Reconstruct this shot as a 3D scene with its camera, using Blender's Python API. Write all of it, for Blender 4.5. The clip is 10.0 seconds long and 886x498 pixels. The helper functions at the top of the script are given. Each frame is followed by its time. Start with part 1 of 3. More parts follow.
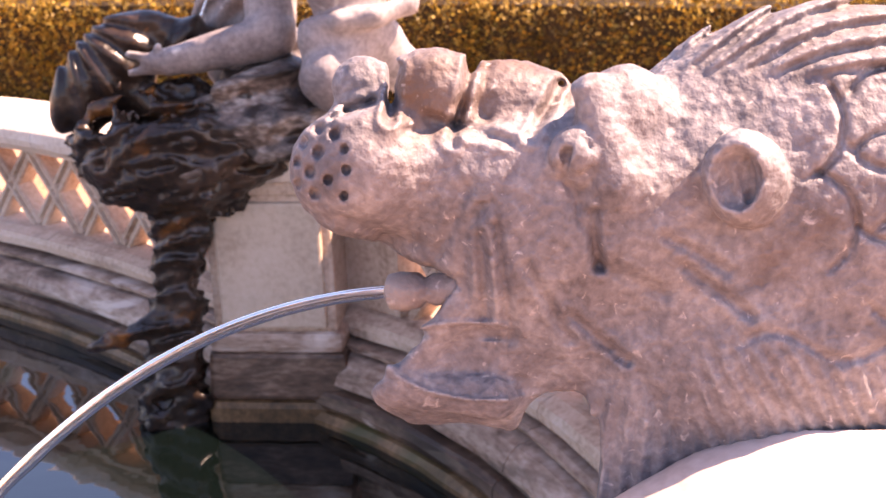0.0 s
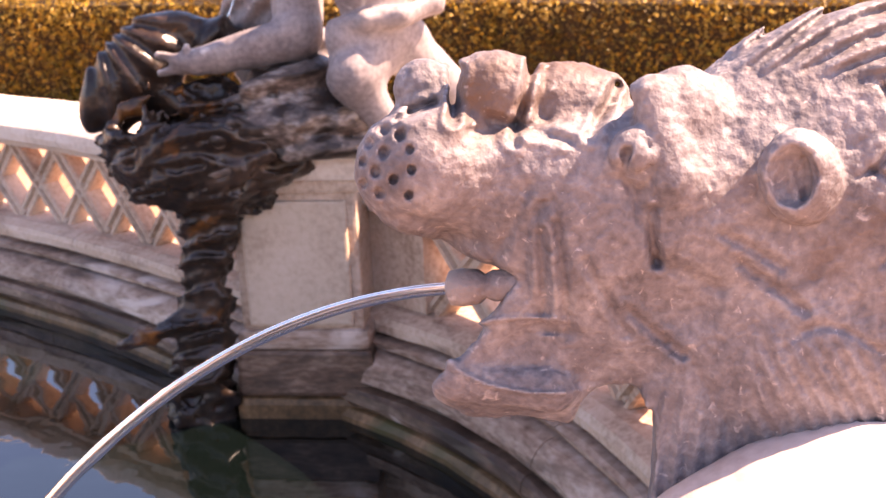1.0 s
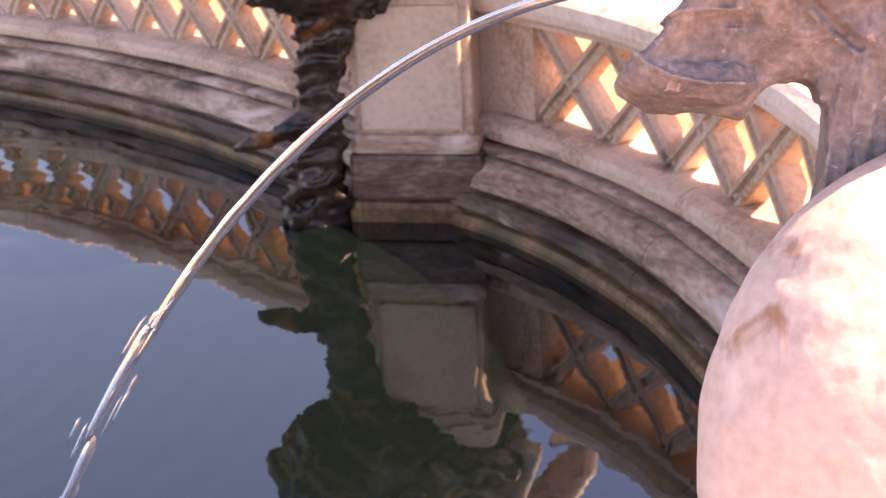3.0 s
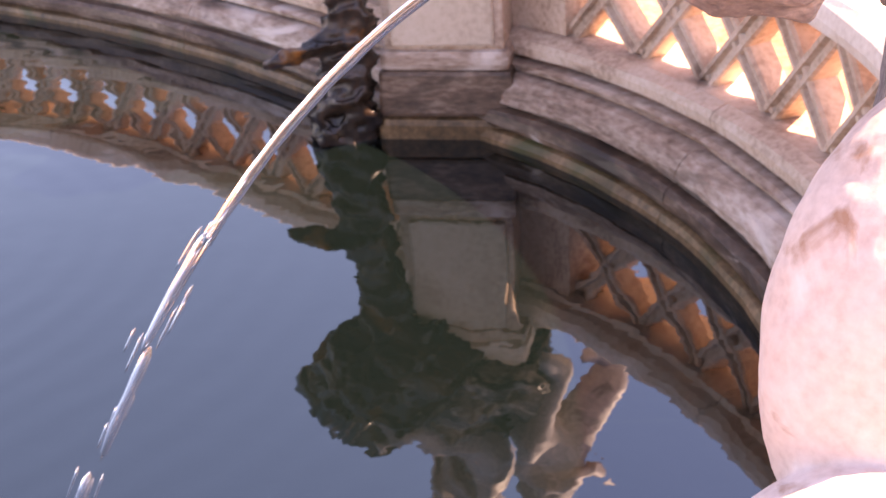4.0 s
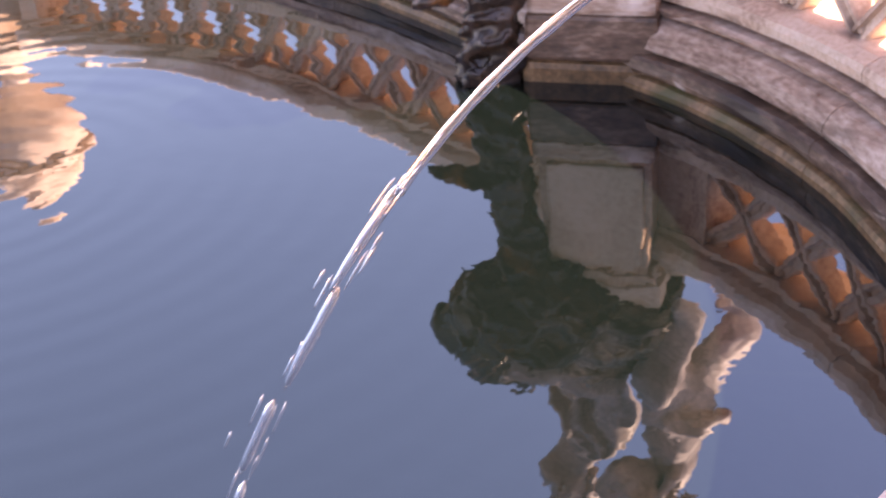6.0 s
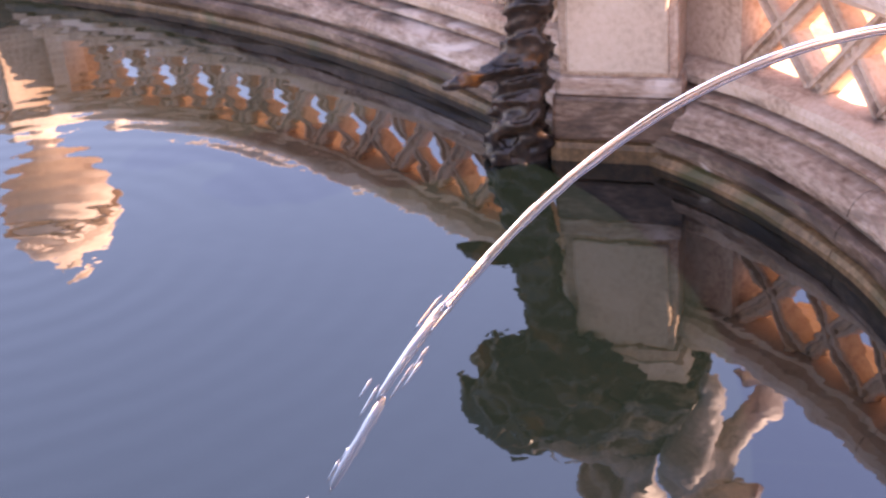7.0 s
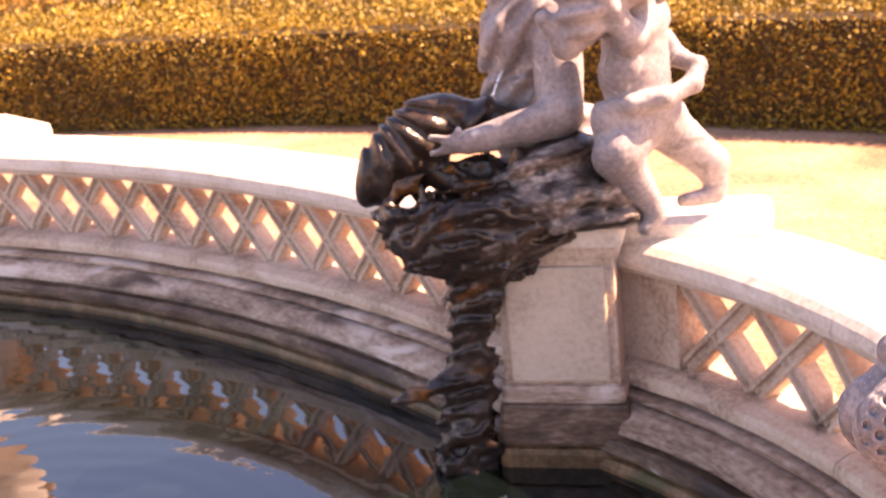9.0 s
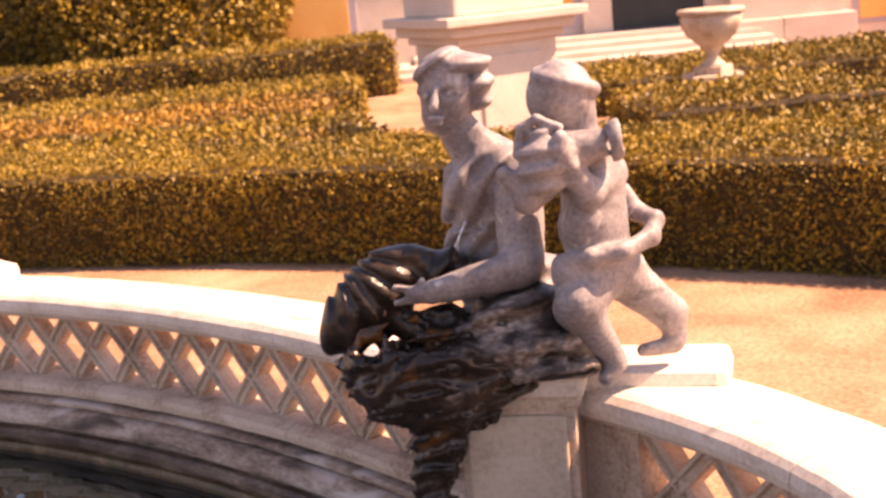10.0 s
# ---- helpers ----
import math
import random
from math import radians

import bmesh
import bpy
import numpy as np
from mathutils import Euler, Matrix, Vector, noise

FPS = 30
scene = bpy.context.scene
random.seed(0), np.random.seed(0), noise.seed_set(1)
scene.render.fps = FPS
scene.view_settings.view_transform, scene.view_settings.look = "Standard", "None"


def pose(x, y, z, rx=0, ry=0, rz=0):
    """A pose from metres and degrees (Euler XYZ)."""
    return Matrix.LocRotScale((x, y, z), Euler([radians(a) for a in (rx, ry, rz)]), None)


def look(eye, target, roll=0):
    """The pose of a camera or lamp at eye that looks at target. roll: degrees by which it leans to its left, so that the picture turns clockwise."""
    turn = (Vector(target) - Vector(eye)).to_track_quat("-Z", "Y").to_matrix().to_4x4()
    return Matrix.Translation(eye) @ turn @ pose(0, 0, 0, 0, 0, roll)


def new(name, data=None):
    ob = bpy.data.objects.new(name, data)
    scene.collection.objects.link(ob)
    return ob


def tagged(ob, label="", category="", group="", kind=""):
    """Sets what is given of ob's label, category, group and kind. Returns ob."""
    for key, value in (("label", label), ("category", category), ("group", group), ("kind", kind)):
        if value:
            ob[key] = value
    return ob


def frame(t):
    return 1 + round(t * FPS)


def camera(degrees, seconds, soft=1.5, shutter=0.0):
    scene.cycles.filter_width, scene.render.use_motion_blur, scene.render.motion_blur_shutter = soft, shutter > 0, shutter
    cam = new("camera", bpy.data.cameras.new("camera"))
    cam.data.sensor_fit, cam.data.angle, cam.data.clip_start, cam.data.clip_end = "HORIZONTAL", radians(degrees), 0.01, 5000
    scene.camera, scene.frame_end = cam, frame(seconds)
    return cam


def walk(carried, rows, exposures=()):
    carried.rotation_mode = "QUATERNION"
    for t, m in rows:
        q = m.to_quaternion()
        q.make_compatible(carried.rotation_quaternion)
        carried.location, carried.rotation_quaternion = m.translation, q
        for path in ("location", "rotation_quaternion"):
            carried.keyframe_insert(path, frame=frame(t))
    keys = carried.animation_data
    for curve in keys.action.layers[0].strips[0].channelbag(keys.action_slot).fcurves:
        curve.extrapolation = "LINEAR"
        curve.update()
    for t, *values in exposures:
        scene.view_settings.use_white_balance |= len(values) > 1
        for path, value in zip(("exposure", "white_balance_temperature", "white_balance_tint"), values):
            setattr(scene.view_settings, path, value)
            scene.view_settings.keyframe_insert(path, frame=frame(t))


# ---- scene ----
cam = camera(38.0, 10.0)
PATH = [
    (0, (2.092, -2.463, 1.443), (1.124, -0.817, 0.848), -2.5),
    (0.5, (2.085, -2.475, 1.462), (1.112, -0.83, 0.872), -2.8),
    (1, (2.074, -2.501, 1.452), (1.09, -0.866, 0.854), -2.9),
    (1.5, (2.059, -2.53, 1.441), (1.061, -0.907, 0.835), -3.2),
    (2, (2.033, -2.578, 1.422), (1.007, -0.984, 0.784), -3.5),
    (2.5, (2.027, -2.621, 1.37), (0.978, -1.067, 0.672), -3.2),
    (3, (2.05, -2.639, 1.361), (0.999, -1.14, 0.556), -3.7),
    (4.5, (2.008, -2.668, 1.348), (0.947, -1.288, 0.363), -4.3),
    (5, (2.023, -2.665, 1.418), (0.944, -1.367, 0.346), -3.5),
    (5.5, (2.004, -2.716, 1.386), (0.882, -1.424, 0.35), -4.3),
    (7, (1.982, -2.766, 1.496), (0.778, -1.461, 0.575), -5.0),
    (7.5, (1.945, -2.792, 1.523), (0.718, -1.46, 0.664), -5.5),
    (8, (1.923, -2.778, 1.594), (0.682, -1.397, 0.833), -6.0),
    (8.5, (1.914, -2.747, 1.648), (0.691, -1.303, 0.973), -5.7),
    (9, (1.906, -2.758, 1.758), (0.729, -1.246, 1.138), -6.1),
    (9.5, (1.928, -2.752, 1.791), (0.761, -1.192, 1.276), -5.8),
    (10, (1.941, -2.769, 1.819), (0.787, -1.175, 1.389), -5.4),
]
walk(cam, [(t, look(eye, target, roll)) for t, eye, target, roll in PATH],
     [(0, 2.05, 7900, 37), (3, 2.3, 9200, 39), (5, 2.85, 8600, 42), (7.5, 2.85, 8900, 42), (8.5, 2.75, 9000, 41), (9, 2.2, 9100, 40), (10, 1.42, 9300, 38)])
cam.data.dof.use_dof = True
cam.data.dof.focus_distance = 1.1
cam.data.dof.aperture_fstop = 15.0

# ---- light ----
SUN_AZ, SUN_EL = radians(30), radians(50)
sun_dir = Vector((math.cos(SUN_AZ) * math.cos(SUN_EL), math.sin(SUN_AZ) * math.cos(SUN_EL), math.sin(SUN_EL)))
world = bpy.data.worlds.new("world")
scene.world = world
world.use_nodes = True
wn = world.node_tree.nodes
sky = wn.new("ShaderNodeTexSky")
sky.sky_type, sky.sun_disc, sky.sun_elevation, sky.sun_rotation = "NISHITA", False, SUN_EL, math.pi / 2 - SUN_AZ
sky.dust_density, sky.ozone_density = 0.6, 3.6
wn["Background"].inputs["Strength"].default_value = 0.108
world.node_tree.links.new(sky.outputs[0], wn["Background"].inputs[0])
sun = new("sun", bpy.data.lights.new("sun", "SUN"))
sun.data.energy, sun.data.angle, sun.data.color = 5.0, radians(0.5), (1.0, 0.85, 0.68)
sun.matrix_world = look(sun_dir * 30, (0, 0, 0))


# ---- materials ----
def surface(name, colors, scale=6.0, fine=60.0, rough=0.8, bump=0.3, bump_dist=0.004, metal=0.0, stretch=(1, 1, 1), stains=None, ior=1.45, island=False, edge_tone=None):
    """A surface of three colours mottled at two scales, with relief and, if given, stains (colour, scale, amount) and
    paler convex edges.
    """
    m = bpy.data.materials.new(name)
    m.use_nodes = True
    t, link = m.node_tree.nodes, m.node_tree.links.new
    p = t["Principled BSDF"]
    p.inputs["Roughness"].default_value, p.inputs["Metallic"].default_value, p.inputs["IOR"].default_value = rough, metal, ior
    co, mp = t.new("ShaderNodeTexCoord"), t.new("ShaderNodeMapping")
    mp.inputs["Scale"].default_value = stretch
    link(co.outputs["Object"], mp.inputs[0])

    def noise_tex(s, detail, dist=0.0):
        n = t.new("ShaderNodeTexNoise")
        n.inputs["Scale"].default_value, n.inputs["Detail"].default_value, n.inputs["Distortion"].default_value = s, detail, dist
        link(mp.outputs[0], n.inputs["Vector"])
        return n

    big, small = noise_tex(scale, 5, 0.6), noise_tex(fine, 4)
    mix = t.new("ShaderNodeMath")
    mix.operation = "MULTIPLY_ADD"
    mix.inputs[1].default_value = 0.45
    link(small.outputs["Fac"], mix.inputs[0])
    half = t.new("ShaderNodeMath")
    half.operation = "MULTIPLY"
    half.inputs[1].default_value = 0.6
    link(big.outputs["Fac"], half.inputs[0])
    link(half.outputs[0], mix.inputs[2])
    last = mix.outputs[0]
    if island:
        geo = t.new("ShaderNodeNewGeometry")
        add = t.new("ShaderNodeMath")
        add.operation = "MULTIPLY_ADD"
        add.inputs[1].default_value = 0.24
        link(geo.outputs["Random Per Island"], add.inputs[0])
        sub = t.new("ShaderNodeMath")
        sub.operation = "SUBTRACT"
        sub.inputs[1].default_value = 0.12
        link(last, sub.inputs[0])
        link(sub.outputs[0], add.inputs[2])
        last = add.outputs[0]
    ramp = t.new("ShaderNodeValToRGB")
    ramp.color_ramp.elements[0].position, ramp.color_ramp.elements[1].position = 0.36, 0.7
    ramp.color_ramp.elements[0].color, ramp.color_ramp.elements[1].color = (*colors[0], 1), (*colors[2], 1)
    mid = ramp.color_ramp.elements.new(0.52)
    mid.color = (*colors[1], 1)
    link(last, ramp.inputs[0])
    out = ramp.outputs[0]
    for col, s, lo, hi in stains or ():
        n = noise_tex(s, 6, 0.8)
        r = t.new("ShaderNodeMapRange")
        r.inputs[1].default_value, r.inputs[2].default_value = lo, hi
        link(n.outputs["Fac"], r.inputs[0])
        mx = t.new("ShaderNodeMix")
        mx.data_type = "RGBA"
        link(r.outputs[0], mx.inputs["Factor"])
        link(out, mx.inputs[6])
        mx.inputs[7].default_value = (*col, 1)
        out = mx.outputs[2]
    if edge_tone:
        # Pointiness mixes a paler tone into the convex edges.
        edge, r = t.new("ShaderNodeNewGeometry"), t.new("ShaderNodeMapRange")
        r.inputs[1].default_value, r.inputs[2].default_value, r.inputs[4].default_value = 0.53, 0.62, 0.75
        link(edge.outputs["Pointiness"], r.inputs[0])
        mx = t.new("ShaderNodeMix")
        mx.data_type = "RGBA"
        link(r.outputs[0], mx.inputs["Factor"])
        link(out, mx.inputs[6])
        mx.inputs[7].default_value = (*edge_tone, 1)
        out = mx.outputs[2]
    link(out, p.inputs["Base Color"])
    b = t.new("ShaderNodeBump")
    b.inputs["Strength"].default_value, b.inputs["Distance"].default_value = bump, bump_dist
    link(mix.outputs[0], b.inputs["Height"])
    link(b.outputs[0], p.inputs["Normal"])
    return m


LEAD = surface("weathered_carving", [(0.1, 0.089, 0.095), (0.185, 0.165, 0.172), (0.32, 0.29, 0.29)], 16, 150, 0.6, 1.0, 0.005, edge_tone=(0.6, 0.55, 0.53),
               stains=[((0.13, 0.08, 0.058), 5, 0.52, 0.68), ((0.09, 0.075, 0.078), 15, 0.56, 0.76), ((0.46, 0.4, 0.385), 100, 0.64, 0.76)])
STATUE = surface("lead_statue", [(0.14, 0.122, 0.125), (0.24, 0.212, 0.215), (0.37, 0.33, 0.322)], 6, 80, 0.55, 0.5, 0.004, edge_tone=(0.6, 0.55, 0.52),
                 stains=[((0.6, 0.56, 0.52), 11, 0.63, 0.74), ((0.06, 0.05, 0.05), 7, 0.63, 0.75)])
ROCK = surface("wet_rock", [(0.008, 0.005, 0.004), (0.026, 0.016, 0.011), (0.07, 0.04, 0.026)], 7, 45, 0.3, 0.8, 0.01,
               stains=[((0.28, 0.1, 0.02), 5, 0.58, 0.7), ((0.4, 0.36, 0.33), 8, 0.67, 0.76)])
CLOTH = surface("mineral_crust", [(0.04, 0.028, 0.022), (0.14, 0.105, 0.088), (0.4, 0.35, 0.31)], 9, 50, 0.4, 0.7, 0.01, stretch=(1, 1, 2),
                stains=[((0.022, 0.014, 0.01), 7, 0.48, 0.58)])
PINK = surface("pink_stone", [(0.5, 0.37, 0.325), (0.62, 0.485, 0.435), (0.7, 0.575, 0.525)], 5, 90, 0.75, 0.35, 0.003,
               stains=[((0.36, 0.2, 0.13), 11, 0.64, 0.72), ((0.75, 0.66, 0.62), 6, 0.6, 0.75)])
# Cap limestone, lightened: full sun on the tops is put into its colour.
LIT_CAP = surface("lit_cap_limestone", [(0.5, 0.39, 0.31), (0.66, 0.55, 0.46), (0.75, 0.66, 0.58)], 5, 70, 0.8, 0.4, 0.004,
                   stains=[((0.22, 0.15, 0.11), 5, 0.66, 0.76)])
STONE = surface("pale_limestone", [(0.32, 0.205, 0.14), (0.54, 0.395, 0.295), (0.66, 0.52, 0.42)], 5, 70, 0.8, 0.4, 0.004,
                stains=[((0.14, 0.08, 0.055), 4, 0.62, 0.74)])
STAINED = surface("stained_limestone", [(0.16, 0.09, 0.06), (0.36, 0.245, 0.18), (0.58, 0.45, 0.37)], 6, 55, 0.65, 0.5, 0.006,
                  stains=[((0.6, 0.49, 0.42), 5, 0.52, 0.62), ((0.07, 0.042, 0.03), 3.4, 0.53, 0.64)], stretch=(0.6, 0.6, 2.2))
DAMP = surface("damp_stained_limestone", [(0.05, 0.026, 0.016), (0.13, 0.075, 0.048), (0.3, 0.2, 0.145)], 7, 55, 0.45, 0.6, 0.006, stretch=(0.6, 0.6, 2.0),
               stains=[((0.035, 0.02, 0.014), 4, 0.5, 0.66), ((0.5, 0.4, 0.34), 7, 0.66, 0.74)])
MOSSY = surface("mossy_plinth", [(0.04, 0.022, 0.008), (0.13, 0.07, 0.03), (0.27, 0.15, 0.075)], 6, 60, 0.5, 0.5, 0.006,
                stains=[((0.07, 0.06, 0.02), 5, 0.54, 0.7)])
SMOOTH = surface("smooth_panel_stone", [(0.42, 0.31, 0.225), (0.54, 0.42, 0.32), (0.6, 0.48, 0.385)], 3, 60, 0.8, 0.25, 0.003)
GRAVEL = surface("sandy_gravel", [(0.2, 0.1, 0.055), (0.37, 0.205, 0.12), (0.52, 0.32, 0.21)], 1.6, 38, 0.95, 0.9, 0.02, stains=[((0.14, 0.07, 0.04), 55, 0.62, 0.72)])
LEAF = surface("box_leaves", [(0.11, 0.068, 0.008), (0.22, 0.135, 0.013), (0.4, 0.24, 0.024)], 1.3, 20, 0.55, 0.1, 0.002, island=True)
LEAF_RED = surface("turning_leaves", [(0.12, 0.06, 0.01), (0.3, 0.15, 0.02), (0.5, 0.26, 0.04)], 1.0, 20, 0.55, 0.1, 0.002, island=True)
# Dark brown of the solid cores beneath the leaf coats.
CORE = surface("dark_core", [(0.03, 0.019, 0.006), (0.05, 0.031, 0.011), (0.08, 0.048, 0.017)], 8, 40, 0.95, 0.6, 0.02)
OCHRE = surface("ochre_plaster", [(0.6, 0.3, 0.09), (0.68, 0.36, 0.12), (0.72, 0.41, 0.16)], 1.5, 30, 0.9, 0.2, 0.003)
LILAC = surface("grey_lilac_trim", [(0.3, 0.26, 0.3), (0.37, 0.32, 0.36), (0.42, 0.37, 0.4)], 2, 30, 0.9, 0.2, 0.003)
WHITE = surface("pale_wall_stone", [(0.52, 0.41, 0.33), (0.6, 0.49, 0.41), (0.66, 0.55, 0.47)], 2, 40, 0.85, 0.3, 0.004)
DARK = surface("dark_green_paint", [(0.012, 0.016, 0.018), (0.018, 0.024, 0.026), (0.03, 0.036, 0.038)], 3, 40, 0.5, 0.2, 0.002)
PAINT = surface("white_paint", [(0.7, 0.68, 0.64), (0.78, 0.76, 0.72), (0.82, 0.8, 0.77)], 4, 40, 0.5, 0.1, 0.002)


def water_material():
    m = bpy.data.materials.new("pool_water")
    m.use_nodes = True
    t, link = m.node_tree.nodes, m.node_tree.links.new
    p = t["Principled BSDF"]
    p.inputs["Base Color"].default_value = (0.0018, 0.004, 0.0036, 1)
    p.inputs["Specular Tint"].default_value = (0.86, 0.94, 1.0, 1)
    p.inputs["Roughness"].default_value, p.inputs["IOR"].default_value = 0.015, 2.05
    co = t.new("ShaderNodeTexCoord")
    mp = t.new("ShaderNodeMapping")
    mp.inputs["Location"].default_value = (0.75, 0.25, 0)
    link(co.outputs["Object"], mp.inputs[0])
    ring = t.new("ShaderNodeTexWave")
    ring.wave_type, ring.rings_direction = "RINGS", "Z"
    ring.inputs["Scale"].default_value, ring.inputs["Distortion"].default_value, ring.inputs["Detail"].default_value = 3.0, 1.6, 1.0
    link(mp.outputs[0], ring.inputs["Vector"])
    n = t.new("ShaderNodeTexNoise")
    n.inputs["Scale"].default_value, n.inputs["Detail"].default_value = 7, 3
    link(co.outputs["Object"], n.inputs["Vector"])
    add = t.new("ShaderNodeMath")
    add.operation = "MULTIPLY_ADD"
    add.inputs[1].default_value = 0.35
    link(ring.outputs["Fac"], add.inputs[0])
    link(n.outputs["Fac"], add.inputs[2])
    b = t.new("ShaderNodeBump")
    b.inputs["Strength"].default_value, b.inputs["Distance"].default_value = 0.13, 0.006
    link(add.outputs[0], b.inputs["Height"])
    link(b.outputs[0], p.inputs["Normal"])
    return m


def jet_material():
    m = bpy.data.materials.new("clear_water")
    m.use_nodes = True
    p = m.node_tree.nodes["Principled BSDF"]
    p.inputs["Base Color"].default_value = (0.95, 0.96, 1.0, 1)
    p.inputs["Roughness"].default_value, p.inputs["IOR"].default_value = 0.0, 1.33
    p.inputs["Transmission Weight"].default_value = 0.97
    return m


WATER, JET = water_material(), jet_material()


# ---- mesh helpers ----
def mesh_ob(name, verts, faces, material, parent=None, smooth=False, label=""):
    """One mesh object; the origin of a top-level one lies at the middle of its base."""
    v = np.asarray(verts, float)
    origin = np.zeros(3)
    if parent is None:
        origin = np.array([v[:, 0].mean(), v[:, 1].mean(), v[:, 2].min()])
    me = bpy.data.meshes.new(name)
    me.from_pydata((v - origin).tolist(), [], faces if isinstance(faces, list) else faces.tolist())
    me.materials.append(material)
    if smooth:
        me.polygons.foreach_set("use_smooth", [True] * len(me.polygons))
    me.update()
    ob = new(name, me)
    ob.location = origin
    if parent is not None:
        ob.parent = parent
        ob.location = -parent.matrix_basis.translation
    if label:
        ob["label"] = label
    return ob


def part(name, bm, material, parent=None, label="", smooth=False):
    me = bpy.data.meshes.new(name)
    bm.normal_update()
    bm.to_mesh(me)
    bm.free()
    me.materials.append(material)
    if smooth:
        me.polygons.foreach_set("use_smooth", [True] * len(me.polygons))
    ob = new(name, me)
    if parent is not None:
        ob.parent = parent
        ob.location = -parent.matrix_basis.translation
    if label:
        ob["label"] = label
    return ob


def empty(name, at):
    ob = new(name)
    ob.location = at
    return ob


def block(bm, size, m, bevel=0.008, taper=1.0):
    """A bevelled box of the given size, its base at the pose m."""
    r = bmesh.ops.create_cube(bm, size=1.0)
    for v in r["verts"]:
        k = taper if v.co.z > 0 else 1.0
        v.co = Vector((v.co.x * size[0] * k, v.co.y * size[1] * k, (v.co.z + 0.5) * size[2]))
    if bevel:
        es = list({e for v in r["verts"] for e in v.link_edges})
        r = bmesh.ops.bevel(bm, geom=es, offset=bevel, segments=2, profile=0.6, affect="EDGES")
        vs = {v for f in r["faces"] for v in f.verts}
        vs |= {w for v in list(vs) for e in v.link_edges for w in e.verts}
    else:
        vs = set(r["verts"])
    for v in vs:
        v.co = m @ v.co
    return bm


def boxed(name, size, m, material, parent=None, bevel=0.008, taper=1.0, label=""):
    return part(name, block(bmesh.new(), size, m, bevel, taper), material, parent, label)


def lathe(bm, profile, m, n=32):
    """A turned shape from (radius, height) pairs."""
    rings = [[bm.verts.new(m @ Vector((r * math.cos(2 * math.pi * k / n), r * math.sin(2 * math.pi * k / n), z))) for k in range(n)] for r, z in profile]
    for a, b in zip(rings, rings[1:]):
        for k in range(n):
            bm.faces.new((a[k], a[(k + 1) % n], b[(k + 1) % n], b[k]))
    bm.faces.new(rings[-1])
    bm.faces.new(list(reversed(rings[0])))
    return bm


def swept(name, profile, centre, a0, a1, material, parent, label="", n=10, wobble=0.0):
    """A closed (radius, height) profile swept about centre between two angles in degrees."""
    k = len(profile)
    verts, faces = [], []
    for i in range(n + 1):
        a = radians(a0 + (a1 - a0) * i / n)
        for j, (r, z) in enumerate(profile):
            w = wobble * noise.noise(Vector((a * 9 * r, j * 3.7, z * 5)))
            verts.append((centre[0] + (r + w) * math.cos(a), centre[1] + (r + w) * math.sin(a), z + w * 0.5))
    for i in range(n):
        for j in range(k):
            a, b = i * k + j, i * k + (j + 1) % k
            faces.append((a, b, b + k, a + k))
    faces += [tuple(range(k - 1, -1, -1)), tuple(n * k + j for j in range(k))]
    ob = mesh_ob(name, verts, faces, material, parent, False, label)
    bm = bmesh.new()
    bm.from_mesh(ob.data)
    bmesh.ops.recalc_face_normals(bm, faces=bm.faces)
    bm.to_mesh(ob.data)
    bm.free()
    return ob


# ---- carved shapes: fields of rounded forms ----
def ell(p, c, r):
    q = [(p[i] - c[i]) for i in range(3)]
    k0 = np.sqrt(sum((q[i] / r[i]) ** 2 for i in range(3))) + 1e-6
    k1 = np.sqrt(sum((q[i] / r[i] ** 2) ** 2 for i in range(3))) + 1e-9
    return k0 * (k0 - 1) / k1


def limb(p, a, b, ra, rb):
    d = [b[i] - a[i] for i in range(3)]
    h = np.clip(sum((p[i] - a[i]) * d[i] for i in range(3)) / sum(x * x for x in d), 0, 1)
    return np.sqrt(sum((p[i] - a[i] - h * d[i]) ** 2 for i in range(3))) - (ra + (rb - ra) * h)


def torus(p, c, r, tube, flat=1.0):
    """A ring that faces the viewer's side of the carving."""
    q = np.sqrt((p[0] - c[0]) ** 2 + ((p[1] - c[1]) * flat) ** 2) - r
    return np.sqrt(q * q + (p[2] - c[2]) ** 2) - tube


def join(a, b, k):
    h = np.clip(0.5 + 0.5 * (b - a) / k, 0, 1)
    return b + (a - b) * h - k * h * (1 - h)


def cut(a, b, k):
    return -join(-a, b, k)


def rough_field(p, size, seed):
    """Smooth lattice noise, -1 to 1."""
    g = np.random.RandomState(seed).rand(32, 32, 32).astype(np.float32) * 2 - 1
    q = [x / size for x in p]
    i = [np.floor(x).astype(int) for x in q]
    f = [x - y for x, y in zip(q, i)]
    f = [x * x * (3 - 2 * x) for x in f]
    out = 0
    for dx in (0, 1):
        for dy in (0, 1):
            for dz in (0, 1):
                w = (f[0] if dx else 1 - f[0]) * (f[1] if dy else 1 - f[1]) * (f[2] if dz else 1 - f[2])
                out = out + w * g[(i[0] + dx) % 32, (i[1] + dy) % 32, (i[2] + dz) % 32]
    return out


